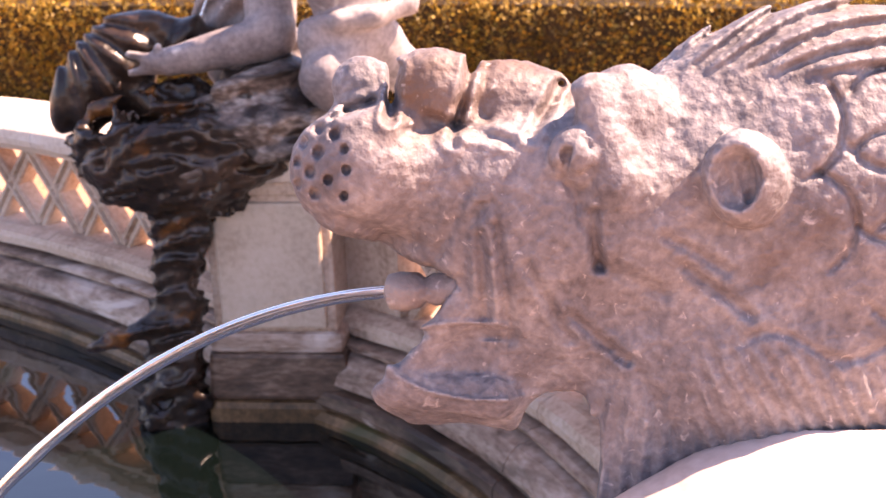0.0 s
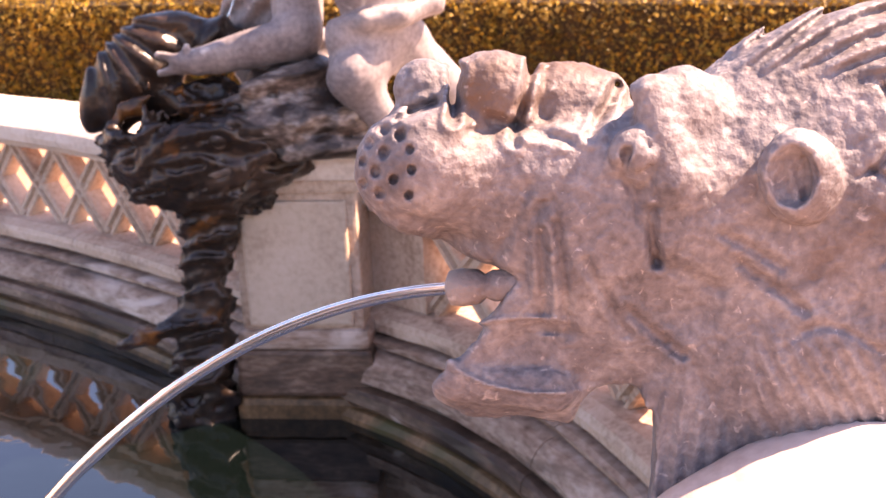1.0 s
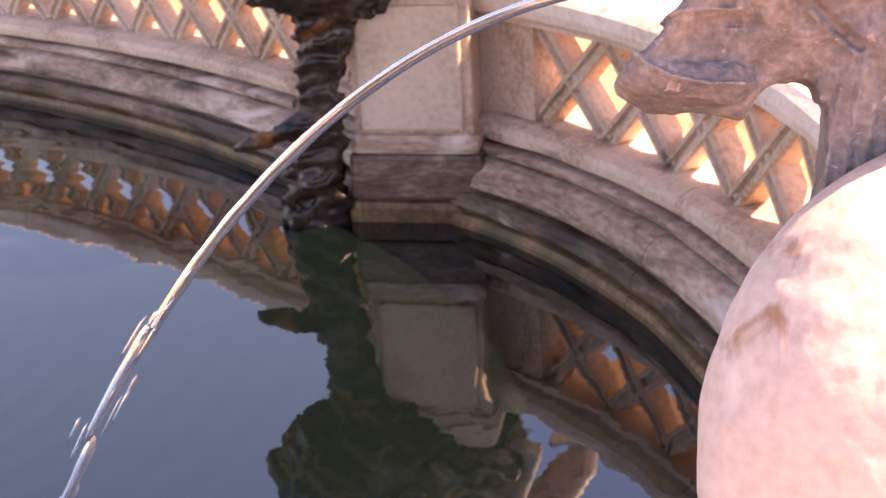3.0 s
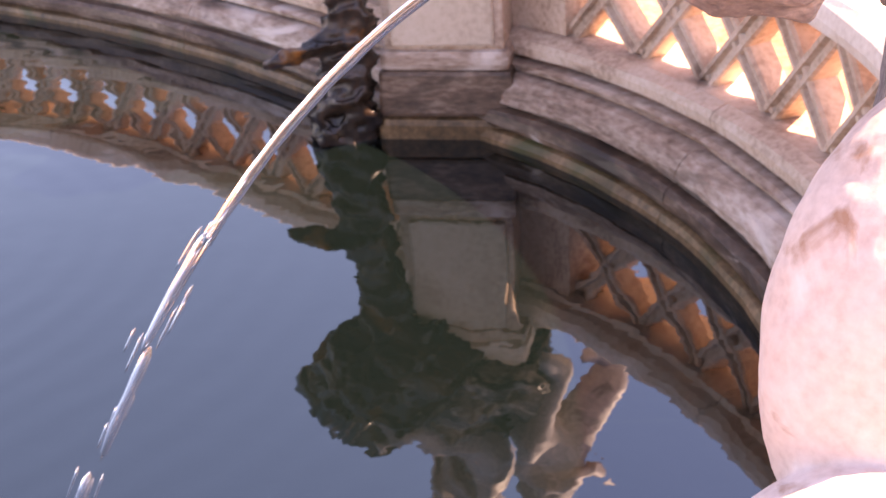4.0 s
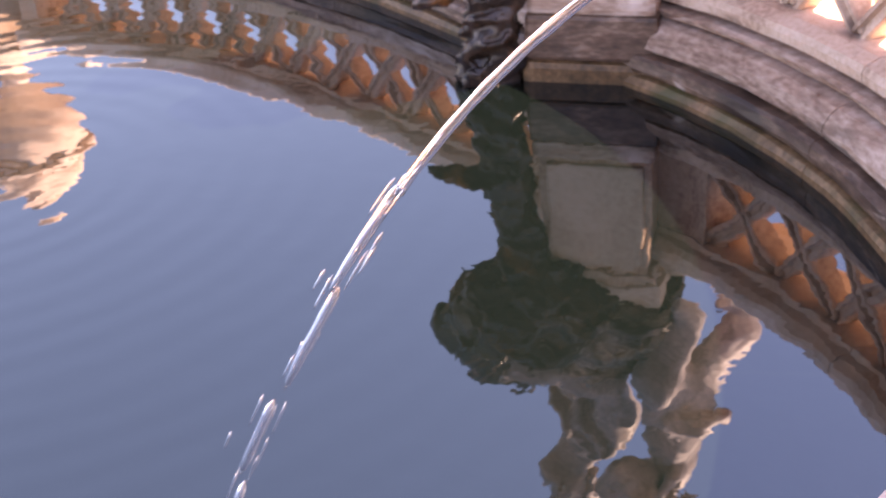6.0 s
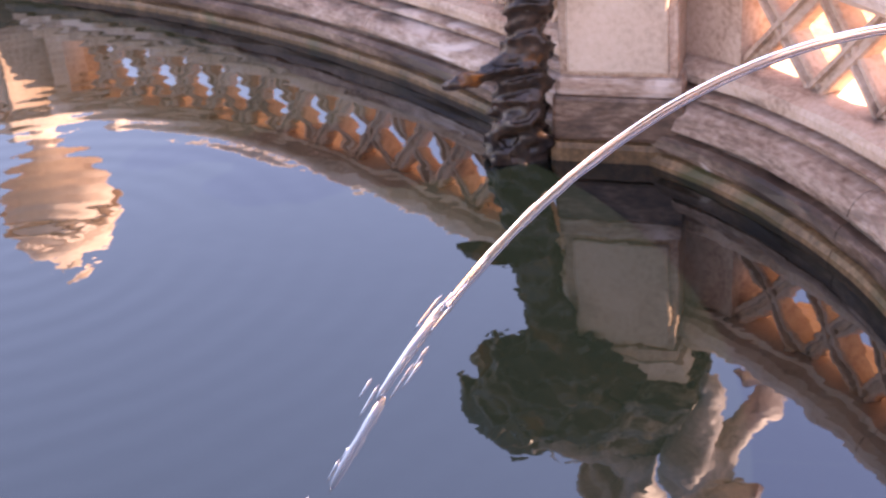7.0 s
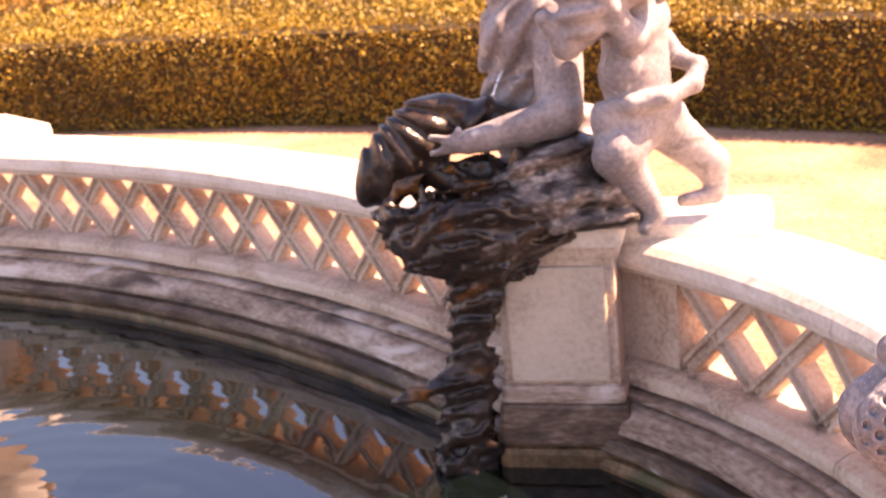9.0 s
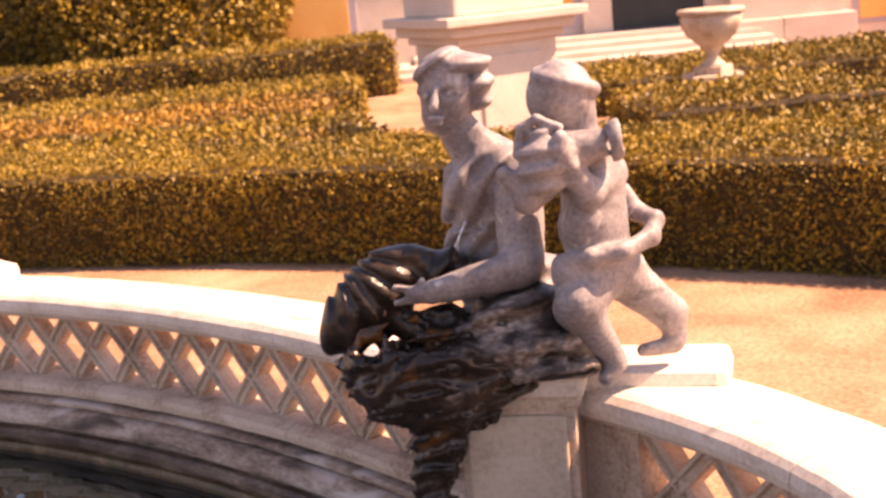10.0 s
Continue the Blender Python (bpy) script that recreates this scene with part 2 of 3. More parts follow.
def skin(field, lo, hi, step):
    """The zero surface of a field over a box, as quads (surface nets)."""
    ax = [np.arange(lo[i], hi[i] + step, step, dtype=np.float32) for i in range(3)]
    p = np.meshgrid(*ax, indexing="ij")
    f = np.asarray(field(p), np.float32)
    inside = f < 0
    n = np.array(f.shape) - 1
    total, count = np.zeros((*n, 3), np.float32), np.zeros(n, np.float32)
    corner = [(a, b, c) for a in (0, 1) for b in (0, 1) for c in (0, 1)]

    def at(g, o):
        return g[o[0]:o[0] + n[0], o[1]:o[1] + n[1], o[2]:o[2] + n[2]]

    for u in corner:
        for k in range(3):
            if u[k]:
                continue
            v = tuple(1 if i == k else u[i] for i in range(3))
            fa, fb = at(f, u), at(f, v)
            hit = (fa < 0) != (fb < 0)
            w = np.where(hit, fa / np.where(hit, fa - fb, 1), 0)
            for i in range(3):
                total[..., i] += np.where(hit, w if i == k else u[i], 0)
            count += hit
    has = count > 0
    index = -np.ones(n, int)
    index[has] = np.arange(has.sum())
    cell = np.argwhere(has)
    verts = (cell + total[has] / count[has][:, None]) * step + np.array(lo)
    faces = []
    for k in range(3):
        a, b = (k + 1) % 3, (k + 2) % 3
        s0 = [slice(1, -1)] * 3
        s0[k] = slice(0, -1)
        s1 = list(s0)
        s1[k] = slice(1, None)
        change = inside[tuple(s0)] != inside[tuple(s1)]
        flip = inside[tuple(s0)][change]
        at0 = np.argwhere(change)
        at0[:, a] += 1
        at0[:, b] += 1
        quad = []
        for da, db in ((-1, -1), (0, -1), (0, 0), (-1, 0)):
            q = at0.copy()
            q[:, a] += da
            q[:, b] += db
            quad.append(index[q[:, 0], q[:, 1], q[:, 2]])
        quad = np.stack(quad, 1)
        quad[~flip] = quad[~flip][:, ::-1]
        faces.append(quad)
    return verts, np.concatenate(faces)


def carving(name, field, lo, hi, step, plan, material, parent=None, label="", lean=(0, 0, 0)):
    """Carve in drawing units (across, down, towards the viewer) and lay the block into the place by plan = (pose, unit); lean = (shift, slope, level) sets it upright."""
    v, q = skin(field, lo, hi, step)
    m, unit = plan
    v[:, 2] += lean[0] + lean[1] * (lean[2] - v[:, 1])
    wide = unit * (1 - v[:, 2] / 2277)
    loc = np.stack([(v[:, 0] - 784) * wide, (441 - v[:, 1]) * wide, v[:, 2] * unit, np.ones(len(v))], 1)
    return mesh_ob(name, (loc @ np.array(m).T)[:, :3], q[:, ::-1], material, parent, True, label)


LION = (look((2.092, -2.463, 1.443), (1.124, -0.817, 0.848), -2.5) @ pose(0, 0, -0.88), 0.88 / 2277)
GROUP = (look((2.016, -2.709, 1.709), (0.82, -1.148, 1.34), -5.4) @ pose(0, 0, -3.5), 3.5 / 2277)


# ---- ground, water, pool wall ----
C1, R1 = (-2.0, -5.23), 5.6
C2, R2 = (-0.12, -1.69), 1.8


def on_arc(c, r, deg):
    return (c[0] + r * math.cos(radians(deg)), c[1] + r * math.sin(radians(deg)))


outline = [on_arc(C1, R1 + 0.3, a) for a in np.linspace(117, 71.5, 24)] + [on_arc(C2, R2 + 0.3, a) for a in np.linspace(74, -75, 40)]
outline += [(-0.6, -4.2), (-2.5, -5.6), (-4.7, -4.5)]
bm = bmesh.new()
far = [bm.verts.new((-6 + 900 * math.cos(a), 6 + 900 * math.sin(a), 0.03)) for a in np.linspace(0, 2 * math.pi, 48, endpoint=False)]
near = [bm.verts.new((*p, 0.03)) for p in outline]
loops = [bm.edges.new((l[i - 1], l[i])) for l in (far, near) for i in range(len(l))]
bmesh.ops.triangle_fill(bm, edges=loops, use_beauty=True, normal=(0, 0, 1))
ground = tagged(part("ground", bm, GRAVEL), "sunlit sandy gravel path around the stone pool", "ground", kind="structure")
wet = np.array(outline)
mid = wet.mean(0)
water = mesh_ob("water", [(*(mid + (p - mid) * 1.002), 0) for p in wet], [tuple(range(len(wet)))[::-1]], WATER)
tagged(water, "still dark pool water mirroring blue sky and statues", "water", kind="structure")
floor_pts = [(x, y, -0.6) for x, y in outline]
basin = mesh_ob("pool_floor", floor_pts, [tuple(range(len(wet)))[::-1]], MOSSY)
tagged(basin, "dark mossy floor beneath the pool water", "pool floor", kind="structure")


def pool_wall(name, c, r, a0, a1, label, piece, first=0.1):
    """One lobe of the pool: plinth, ledge, rail, crossed bars and a broad cap, in stones."""
    wall = empty(name, (*on_arc(c, r, (a0 + a1) / 2), 0))
    tagged(wall, label, "balustrade", kind="structure")
    count = max(1, round(abs(radians(a1 - a0)) * r / piece))
    step = (a1 - a0) / count
    gap = math.degrees(0.0015 / r) * (1 if step > 0 else -1)
    plinth = [(r - 0.03, -0.6), (r - 0.03, 0.015), (r - 0.022, 0.03), (r + 0.0, 0.036), (r + 0.42, 0.036), (r + 0.42, -0.6)]
    base = [(r - 0.012, 0.04), (r - 0.018, 0.055), (r - 0.016, 0.078), (r - 0.004, 0.09), (r + 0.022, 0.094), (r + 0.024, 0.1), (r + 0.42, 0.1), (r + 0.42, 0.04)]
    ledge = [(r + 0.022, 0.103), (r + 0.01, 0.107), (r + 0.012, 0.124), (r + 0.026, 0.146), (r + 0.052, 0.164), (r + 0.07, 0.168), (r + 0.092, 0.17), (r + 0.094, 0.178),
             (r + 0.078, 0.181), (r + 0.076, 0.192), (r + 0.09, 0.198), (r + 0.42, 0.198), (r + 0.42, 0.103)]
    rail = [(r + 0.132, 0.2), (r + 0.13, 0.208), (r + 0.106, 0.212), (r + 0.104, 0.236), (r + 0.112, 0.252), (r + 0.15, 0.266), (r + 0.33, 0.266), (r + 0.34, 0.2)]
    cap = [(r + 0.16, 0.53), (r + 0.152, 0.545), (r + 0.125, 0.552), (r + 0.105, 0.568), (r + 0.1, 0.59), (r + 0.104, 0.618), (r + 0.122, 0.636), (r + 0.15, 0.644),
           (r + 0.4, 0.644), (r + 0.43, 0.632), (r + 0.44, 0.605), (r + 0.42, 0.57), (r + 0.36, 0.53)]
    for i in range(count):
        b0, b1 = a0 + step * i + gap, a0 + step * (i + 1) - gap
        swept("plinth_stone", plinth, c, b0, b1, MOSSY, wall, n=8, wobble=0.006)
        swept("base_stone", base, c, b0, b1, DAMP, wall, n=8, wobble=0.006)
        swept("ledge_stone", ledge, c, b0, b1, STAINED, wall, n=8, wobble=0.008)
        swept("rail_stone", rail, c, b0 + step * 0.0, b1, STONE, wall, n=8, wobble=0.004)
        swept("cap_stone", cap, c, b0, b1, LIT_CAP, wall, n=8, wobble=0.005)
    pitch = math.degrees(0.228 / r) * (1 if step > 0 else -1)
    post = math.degrees(0.1 / r) * (1 if step > 0 else -1)
    upright = [(r + 0.17, 0.268), (r + 0.17, 0.528), (r + 0.3, 0.528), (r + 0.3, 0.268)]
    start = post * first / 0.1
    swept("end_post", upright, c, a0, a0 + start, STONE, wall, n=3)
    swept("end_post", upright, c, a1 - post, a1, STONE, wall, n=3)
    a0 = a0 + start
    bars = int(abs((a1 - post - a0) / pitch))
    rm = r + 0.215
    prof = [(-0.027, -0.035), (-0.027, 0.022), (-0.022, 0.03), (-0.011, 0.03), (-0.006, 0.016), (0.006, 0.016), (0.011, 0.03), (0.022, 0.03), (0.027, 0.022), (0.027, -0.035)]
    for i in range(bars):
        for way in (1, -1):
            s0 = a0 + pitch * (i if way > 0 else i + 1)
            s1 = s0 + pitch * way
            p0, p1 = Vector((*on_arc(c, rm, s0), 0.262)), Vector((*on_arc(c, rm, s1), 0.534))
            up = (p1 - p0).normalized()
            inward = Vector((c[0] - (p0.x + p1.x) / 2, c[1] - (p0.y + p1.y) / 2, 0)).normalized()
            side = up.cross(inward).normalized()
            bm = bmesh.new()
            lift = 0.002 * way
            ends = [[bm.verts.new(q + side * x + inward * (y + lift)) for x, y in prof] for q in (p0, p1)]
            for j in range(len(prof)):
                k = (j + 1) % len(prof)
                bm.faces.new((ends[0][j], ends[0][k], ends[1][k], ends[1][j]))
            bm.faces.new(ends[0][::-1])
            bm.faces.new(ends[1])
            bmesh.ops.recalc_face_normals(bm, faces=bm.faces)
            part("lattice_bar", bm, STONE, wall)
    return wall


pool_wall("wall_west", C1, R1, 70.0, 103.6, "pale limestone balustrade with diamond lattice, stained near water", 0.95)
pool_wall("wall_east", C2, R2, 83.0, 4.0, "curved limestone balustrade with diamond lattice and sunlit cap", 0.8, 0.24)
pool_wall("wall_south", C2, R2, -30.0, -75.0, "curved limestone balustrade closing the near side of the pool", 0.8)


# ---- pier under the statues ----
def pier(at, turn, width, depth, label, height=0.742, wide_cap=0.05):
    thing = empty("pier", (*at, -0.6))
    tagged(thing, label, "pier", kind="structure")
    m = pose(at[0], at[1], 0, 0, 0, turn)
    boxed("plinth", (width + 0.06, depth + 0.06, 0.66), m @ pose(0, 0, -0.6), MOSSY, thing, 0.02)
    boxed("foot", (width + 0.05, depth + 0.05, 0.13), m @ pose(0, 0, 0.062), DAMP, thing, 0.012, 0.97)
    boxed("base_moulding", (width + 0.03, depth + 0.03, 0.06), m @ pose(0, 0, 0.19), STAINED, thing, 0.02)
    boxed("shaft", (width, depth, 0.38), m @ pose(0, 0, 0.246), STONE, thing, 0.01)
    boxed("panel", (width - 0.05, 0.03, 0.34), m @ pose(0, -depth / 2 - 0.002, 0.262), SMOOTH, thing, 0.008)
    boxed("neck_moulding", (width + 0.03, depth + 0.03, 0.035), m @ pose(0, 0, 0.622), STONE, thing, 0.01)
    boxed("cap", (width + wide_cap * 2, depth + wide_cap * 2, height - 0.654), m @ pose(0, 0, 0.655), LIT_CAP, thing, 0.02)
    return thing


pier((-0.01, 0.30), 23, 0.33, 0.56, "pale stone pier with a smooth panel under the statue group", 0.72, 0.03)
curb = empty("curb", (*on_arc(C2, R2, -13), 0))
tagged(curb, "low stained limestone curb along the pool edge", "curb", kind="structure")
for k in range(3):
    swept("curb_stone", [(R2 - 0.03, -0.6), (R2 - 0.03, 0.03), (R2 + 0.01, 0.1), (R2 + 0.06, 0.17), (R2 + 0.1, 0.2), (R2 + 0.42, 0.2), (R2 + 0.42, -0.6)], C2, 3.9 - 11.25 * k, -7.2 - 11.25 * k, STAINED, curb, n=5, wobble=0.006)
boxed("cap_wing", (0.44, 0.28, 0.085), pose(0.35, 0.39, 0.605, 0, 0, 21), LIT_CAP, bpy.data.objects["pier"], 0.04)
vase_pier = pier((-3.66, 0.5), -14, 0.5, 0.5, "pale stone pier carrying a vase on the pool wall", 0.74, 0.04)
boxed("cap_wing", (0.5, 0.3, 0.1), pose(-3.2, 0.62, 0.6, 0, 0, -12), LIT_CAP, vase_pier, 0.03)


# ---- fountain beast ----
def beast_field(p):
    x, y, w = p
    d = ell(p, (1270, 390, -190), (300, 270, 200))
    d = join(d, ell(p, (1560, 400, -190), (340, 340, 230)), 60)
    d = join(d, ell(p, (1500, 190, -200), (360, 185, 150)), 50)
    d = join(d, ell(p, (1430, 640, -190), (370, 250, 210)), 60)
    d = join(d, limb(p, (1150, 640, -170), (1120, 950, -190), 120, 125), 40)
    d = join(d, limb(p, (1010, 350, -165), (690, 300, -165), 165, 125), 60)
    d = join(d, ell(p, (645, 300, -95), (132, 118, 105)), 30)
    d = join(d, ell(p, (640, 295, -235), (118, 108, 100)), 30)
    d = join(d, ell(p, (950, 440, -130), (210, 165, 120)), 70)
    d = join(d, ell(p, (640, 150, -225), (52, 50, 56)), 30)
    d = join(d, ell(p, (768, 160, -130), (82, 76, 70)), 22)
    d = join(d, ell(p, (905, 190, -190), (115, 82, 95)), 18)
    d = join(d, ell(p, (1110, 210, -90), (85, 95, 80)), 26)
    d = join(d, limb(p, (1050, 165, -40), (1095, 330, -20), 34, 60), 22)
    d = join(d, ell(p, (1150, 380, -60), (110, 130, 80)), 30)
    # open jaws
    jaw = limb(p, (1000, 585, -170), (760, 655, -170), 120, 95)
    jaw = join(jaw, limb(p, (900, 690, -170), (690, 690, -170), 70, 34), 30)
    jaw = join(jaw, limb(p, (870, 695, -90), (700, 688, -100), 50, 30), 24)
    jaw = join(jaw, limb(p, (800, 560, -110), (690, 680, -110), 60, 30), 24)
    d = join(d, jaw, 35)
    upper = -((y - 415) - (x - 560) * 0.34) + 0.00055 * (x - 690) ** 2 - 12
    lower = ((x - 800) * 0.78 + (y - 515) * 0.63) + 0.0006 * (y - 600) ** 2 - 5
    back = x - 806
    d = cut(d, np.maximum(np.maximum(upper, lower), back), 12)
    under = ell(p, (980, 775, -170), (66, 82, 400))
    d = cut(d, under, 14)
    d = np.maximum(d, -ell(p, (1010, 820, -170), (60, 130, 400)))
    inner = 1 - (((x - 850) * 0.9 + (y - 640) * 0.35) / 150) ** 2 - (((y - 640) - (x - 850) * 0.12) / 66) ** 2
    d = d + 20 * np.clip(inner, 0, 1) ** 0.7
    d = d - 7 * np.exp(-((inner + 0.12) / 0.13) ** 2) * (x < 900)
    # eye and ear
    d = join(d, ell(p, (1024, 282, -16), (50, 58, 48)), 8)
    d = cut(d, torus(p, (1014, 277, 22), 33, 6, 0.82), 5)
    d = cut(d, limb(p, (1004, 274, 12), (988, 272, 70), 16, 21), 4)
    ear = ell(p, (1320, 318, 22), (78, 88, 70))
    ear = cut(ear, ell(p, (1298, 314, 92), (52, 64, 54)), 6)
    ear = join(ear, limb(p, (1296, 290, 36), (1310, 345, 40), 12, 9), 8)
    ear = cut(ear, limb(p, (1324, 285, 50), (1330, 350, 52), 9, 11), 5)
    d = join(d, ear, 8)
    # whisker pits
    for k, (hx, hy) in enumerate(((545, 215), (562, 226), (592, 205), (536, 250), (562, 270), (593, 238), (612, 264), (525, 286), (548, 305), (580, 318), (613, 300), (527, 326), (556, 343), (608, 346))):
        depth = -95 + 100 * math.sqrt(max(0.0, 1 - ((hx - 640) / 128) ** 2 - ((hy - 295) / 110) ** 2))
        d = cut(d, ell(p, (hx, hy, depth), (10, 11, 22)), 2)
    # cheek folds, mane scales and hair
    fold = np.abs(np.sqrt((x - 1010) ** 2 + (y - 470) ** 2) - 190)
    d = d + 9 * np.exp(-(fold / 14) ** 2) * (x < 980) * (y > 360) * (y < 600)
    for cx, cy, r, a, b in ((1385, 220, 108, -0.9, 1.3), (1425, 395, 92, -1.5, 1.2), (1590, 330, 100, -2.6, 2.6), (1620, 480, 100, -2.6, 2.6), (1580, 210, 90, -2.8, 2.8)):
        g, ang = np.abs(np.sqrt((x - cx) ** 2 + (y - cy) ** 2) - r), np.arctan2(y - cy, x - cx)
        d = d + 13 * np.exp(-(g / 7) ** 2) * np.clip((ang - a) * 4, 0, 1) * np.clip((b - ang) * 4, 0, 1)
    mane = np.clip((x - 1180) / 80, 0, 1) * np.clip((130 + (x - 1250) * 0.05 - y) / 25, 0, 1)
    d = d + 8.5 * mane * np.sin((y - 0.00085 * (x - 1560) ** 2 + 0.18 * x) / 6.2 + 1.2 * np.sin(x / 70))
    fur = np.clip((y - 560 - 0.15 * np.abs(x - 1180)) / 60, 0, 1) * np.clip((x - 1000) / 50, 0, 1)
    strand = np.sin((x - 0.42 * (y - 600) - 0.0004 * (y - 600) ** 2) / 5.2 + 1.1 * rough_field(p, 90, 61))
    d = d + 4.5 * fur * strand * np.clip((x - 1210) / 40, 0, 1)
    throat = np.clip((y - 690) / 40, 0, 1) * np.clip((1230 - x) / 40, 0, 1) * np.clip((x - 990) / 20, 0, 1)
    d = d + 5.0 * throat * np.sin((x + 0.12 * (y - 700)) / 5.6 + 1.2 * rough_field(p, 90, 62))
    # wrinkles over the nose and creases from mouth to cheek
    for ax, ay, bx, by, deep in ((700, 120, 690, 210, 9), (835, 110, 800, 250, 9), (990, 150, 940, 240, 8), (760, 210, 900, 250, 6), (660, 180, 610, 200, 7), (850, 420, 860, 560, 7),
                                 (880, 400, 905, 600, 5), (930, 470, 1010, 600, 5), (1010, 560, 1110, 640, 6), (1180, 420, 1290, 480, 5), (1210, 470, 1330, 560, 5), (1050, 380, 1060, 470, 7)):
        ux, uy = bx - ax, by - ay
        h = np.clip(((x - ax) * ux + (y - ay) * uy) / (ux * ux + uy * uy), 0, 1)
        g = np.sqrt((x - ax - h * ux) ** 2 + (y - ay - h * uy) ** 2)
        d = d + 1.5 * deep * np.exp(-(g / 9) ** 2) - 0.7 * deep * np.exp(-((g - 18) / 9) ** 2)
    # lip ridge, folds of the face
    lip = y - (400 + (x - 560) * 0.34 - 0.00055 * (x - 690) ** 2)
    d = d - 7 * np.exp(-(lip / 13) ** 2) * np.clip((800 - x) / 30, 0, 1) * np.clip((x - 560) / 30, 0, 1)
    d = d + 5 * np.exp(-((lip + 30) / 10) ** 2) * np.clip((790 - x) / 30, 0, 1) * np.clip((x - 580) / 30, 0, 1)
    for ax, ay, bx, by, deep in ((1000, 300, 1060, 470, 9), (830, 330, 770, 470, 6), (1060, 470, 1180, 520, 6), (1120, 640, 1190, 760, 7), (720, 235, 860, 215, 9)):
        ux, uy = bx - ax, by - ay
        h = np.clip(((x - ax) * ux + (y - ay) * uy) / (ux * ux + uy * uy), 0, 1)
        g = np.sqrt((x - ax - h * ux) ** 2 + (y - ay - h * uy) ** 2)
        d = d + 1.5 * deep * np.exp(-(g / 13) ** 2)
    ruff = y - (610 + 22 * np.sin(x / 38) + (x - 1350) * 0.05)
    d = d + 10 * np.exp(-(ruff / 9) ** 2) * np.clip((x - 1290) / 40, 0, 1)
    for k in range(5):
        d = d + 6 * np.exp(-((x - 1430 - 52 * k) / 12) ** 2 - ((y - 570) / 32) ** 2)
    d = d + 2.6 * rough_field(p, 26, 3) + 1.8 * rough_field(p, 11, 4) + 5 * rough_field(p, 90, 5)
    return np.maximum(d, (y - 845 + (x - 1180) * 0.14 * (x > 1180) - 60 * (x < 1180)))


beast = carving("fountain_beast", beast_field, (490, -30, -430), (1900, 960, 110), 4.7, LION, LEAD, lean=(0, 0.34, 441))
tagged(beast, "weathered stone beast head with pitted muzzle and open jaws", "statue")


def body_field(p):
    x, y, w = p
    d = ell(p, (1390, 1420, -200), (560, 640, 330))
    d = join(d, ell(p, (1560, 1000, -200), (420, 260, 260)), 60)
    d = join(d, ell(p, (1130, 1950, -160), (420, 330, 330)), 6)
    return d + 3 * rough_field(p, 30, 7) + 5 * rough_field(p, 110, 8)


stone_body = carving("beast_body", body_field, (640, 760, -620), (2000, 2300, 340), 14, LION, PINK)
boxed("plinth", (0.36, 0.36, 0.62), pose(2.02, -1.62, 0.0, 0, 0, 15), STONE, stone_body, 0.02)
tagged(stone_body, "smooth rounded pinkish stone body bearing the beast head", "pedestal")

nozzle_at = Vector((1.6114, -1.7183, 1.1362))
heading = Vector((math.cos(radians(198.5)), math.sin(radians(198.5)), -0.085))
bm = bmesh.new()
turn = heading.to_track_quat("Z", "Y").to_matrix().to_4x4()
lathe(bm, [(0.006, -0.075), (0.011, -0.06), (0.012, -0.03), (0.009, -0.024), (0.013, -0.019), (0.0145, -0.006), (0.013, 0.003), (0.007, 0.006)], Matrix.Translation(nozzle_at) @ turn, 24)
nozzle = part("nozzle", bm, LEAD, None, smooth=True)
tagged(nozzle, "short corroded metal spout inside the open stone jaws", "spout")


def jet_point(s, v=1.94):
    return nozzle_at + heading * (v * s) + Vector((0, 0, -4.905 * s * s))


def stream(s0, s1, r0, r1, name, seed, parent=None, v=1.94, offset=Vector()):
    n, k = max(6, int((s1 - s0) * 260)), 12
    bm = bmesh.new()
    rings = []
    for i in range(n + 1):
        s = s0 + (s1 - s0) * i / n
        c, d = jet_point(s, v) + offset, (jet_point(s + 0.01, v) - jet_point(s, v)).normalized()
        side = d.cross(Vector((0, 0, 1))).normalized()
        up = side.cross(d)
        u = i / n
        r = (r0 + (r1 - r0) * u) * (1 + min(1.0, s * 2.2) * 0.35 * noise.noise(Vector((s * 60, seed * 5.1, 0))))
        if s0 > 0.01:
            r *= math.sqrt(max(0.02, 1 - (2 * u - 1) ** 6))
        c = c + side * 0.006 * s * noise.noise(Vector((s * 35, seed * 2.7, 9)))
        rings.append([bm.verts.new(c + (side * math.cos(a) + up * math.sin(a)) * r * (1 + 0.25 * min(1, s * 3) * noise.noise(Vector((a * 1.3, s * 90, seed))))) for a in (2 * math.pi * j / k for j in range(k))])
    for a, b in zip(rings, rings[1:]):
        for j in range(k):
            bm.faces.new((a[j], a[(j + 1) % k], b[(j + 1) % k], b[j]))
    bm.faces.new(rings[0][::-1])
    bm.faces.new(rings[-1])
    return part(name, bm, JET, parent, smooth=True)


jet = empty("water_jet", nozzle_at)
tagged(jet, "clear arcing water jet breaking into drops over the pool", "water jet")
stream(0.0, 0.25, 0.0046, 0.0062, "stream", 1, jet)
for k, (a, b) in enumerate(((0.244, 0.30), (0.296, 0.345), (0.35, 0.385), (0.388, 0.43), (0.436, 0.478))):
    stream(a, b, 0.0068, 0.0058, "broken_stream", 3 + k, jet, 1.94 + 0.012 * (-1) ** k)
rnd = random.Random(8)
for k in range(34):
    s = rnd.uniform(0.22, 0.475)
    stream(s, s + rnd.uniform(0.006, 0.02), 0.0022, 0.0014, "droplet", 20 + k, jet, 1.94 + rnd.uniform(-0.06, 0.06),
           Vector((rnd.gauss(0, 1), rnd.gauss(0, 1), rnd.gauss(0, 1))) * 0.02 * s)


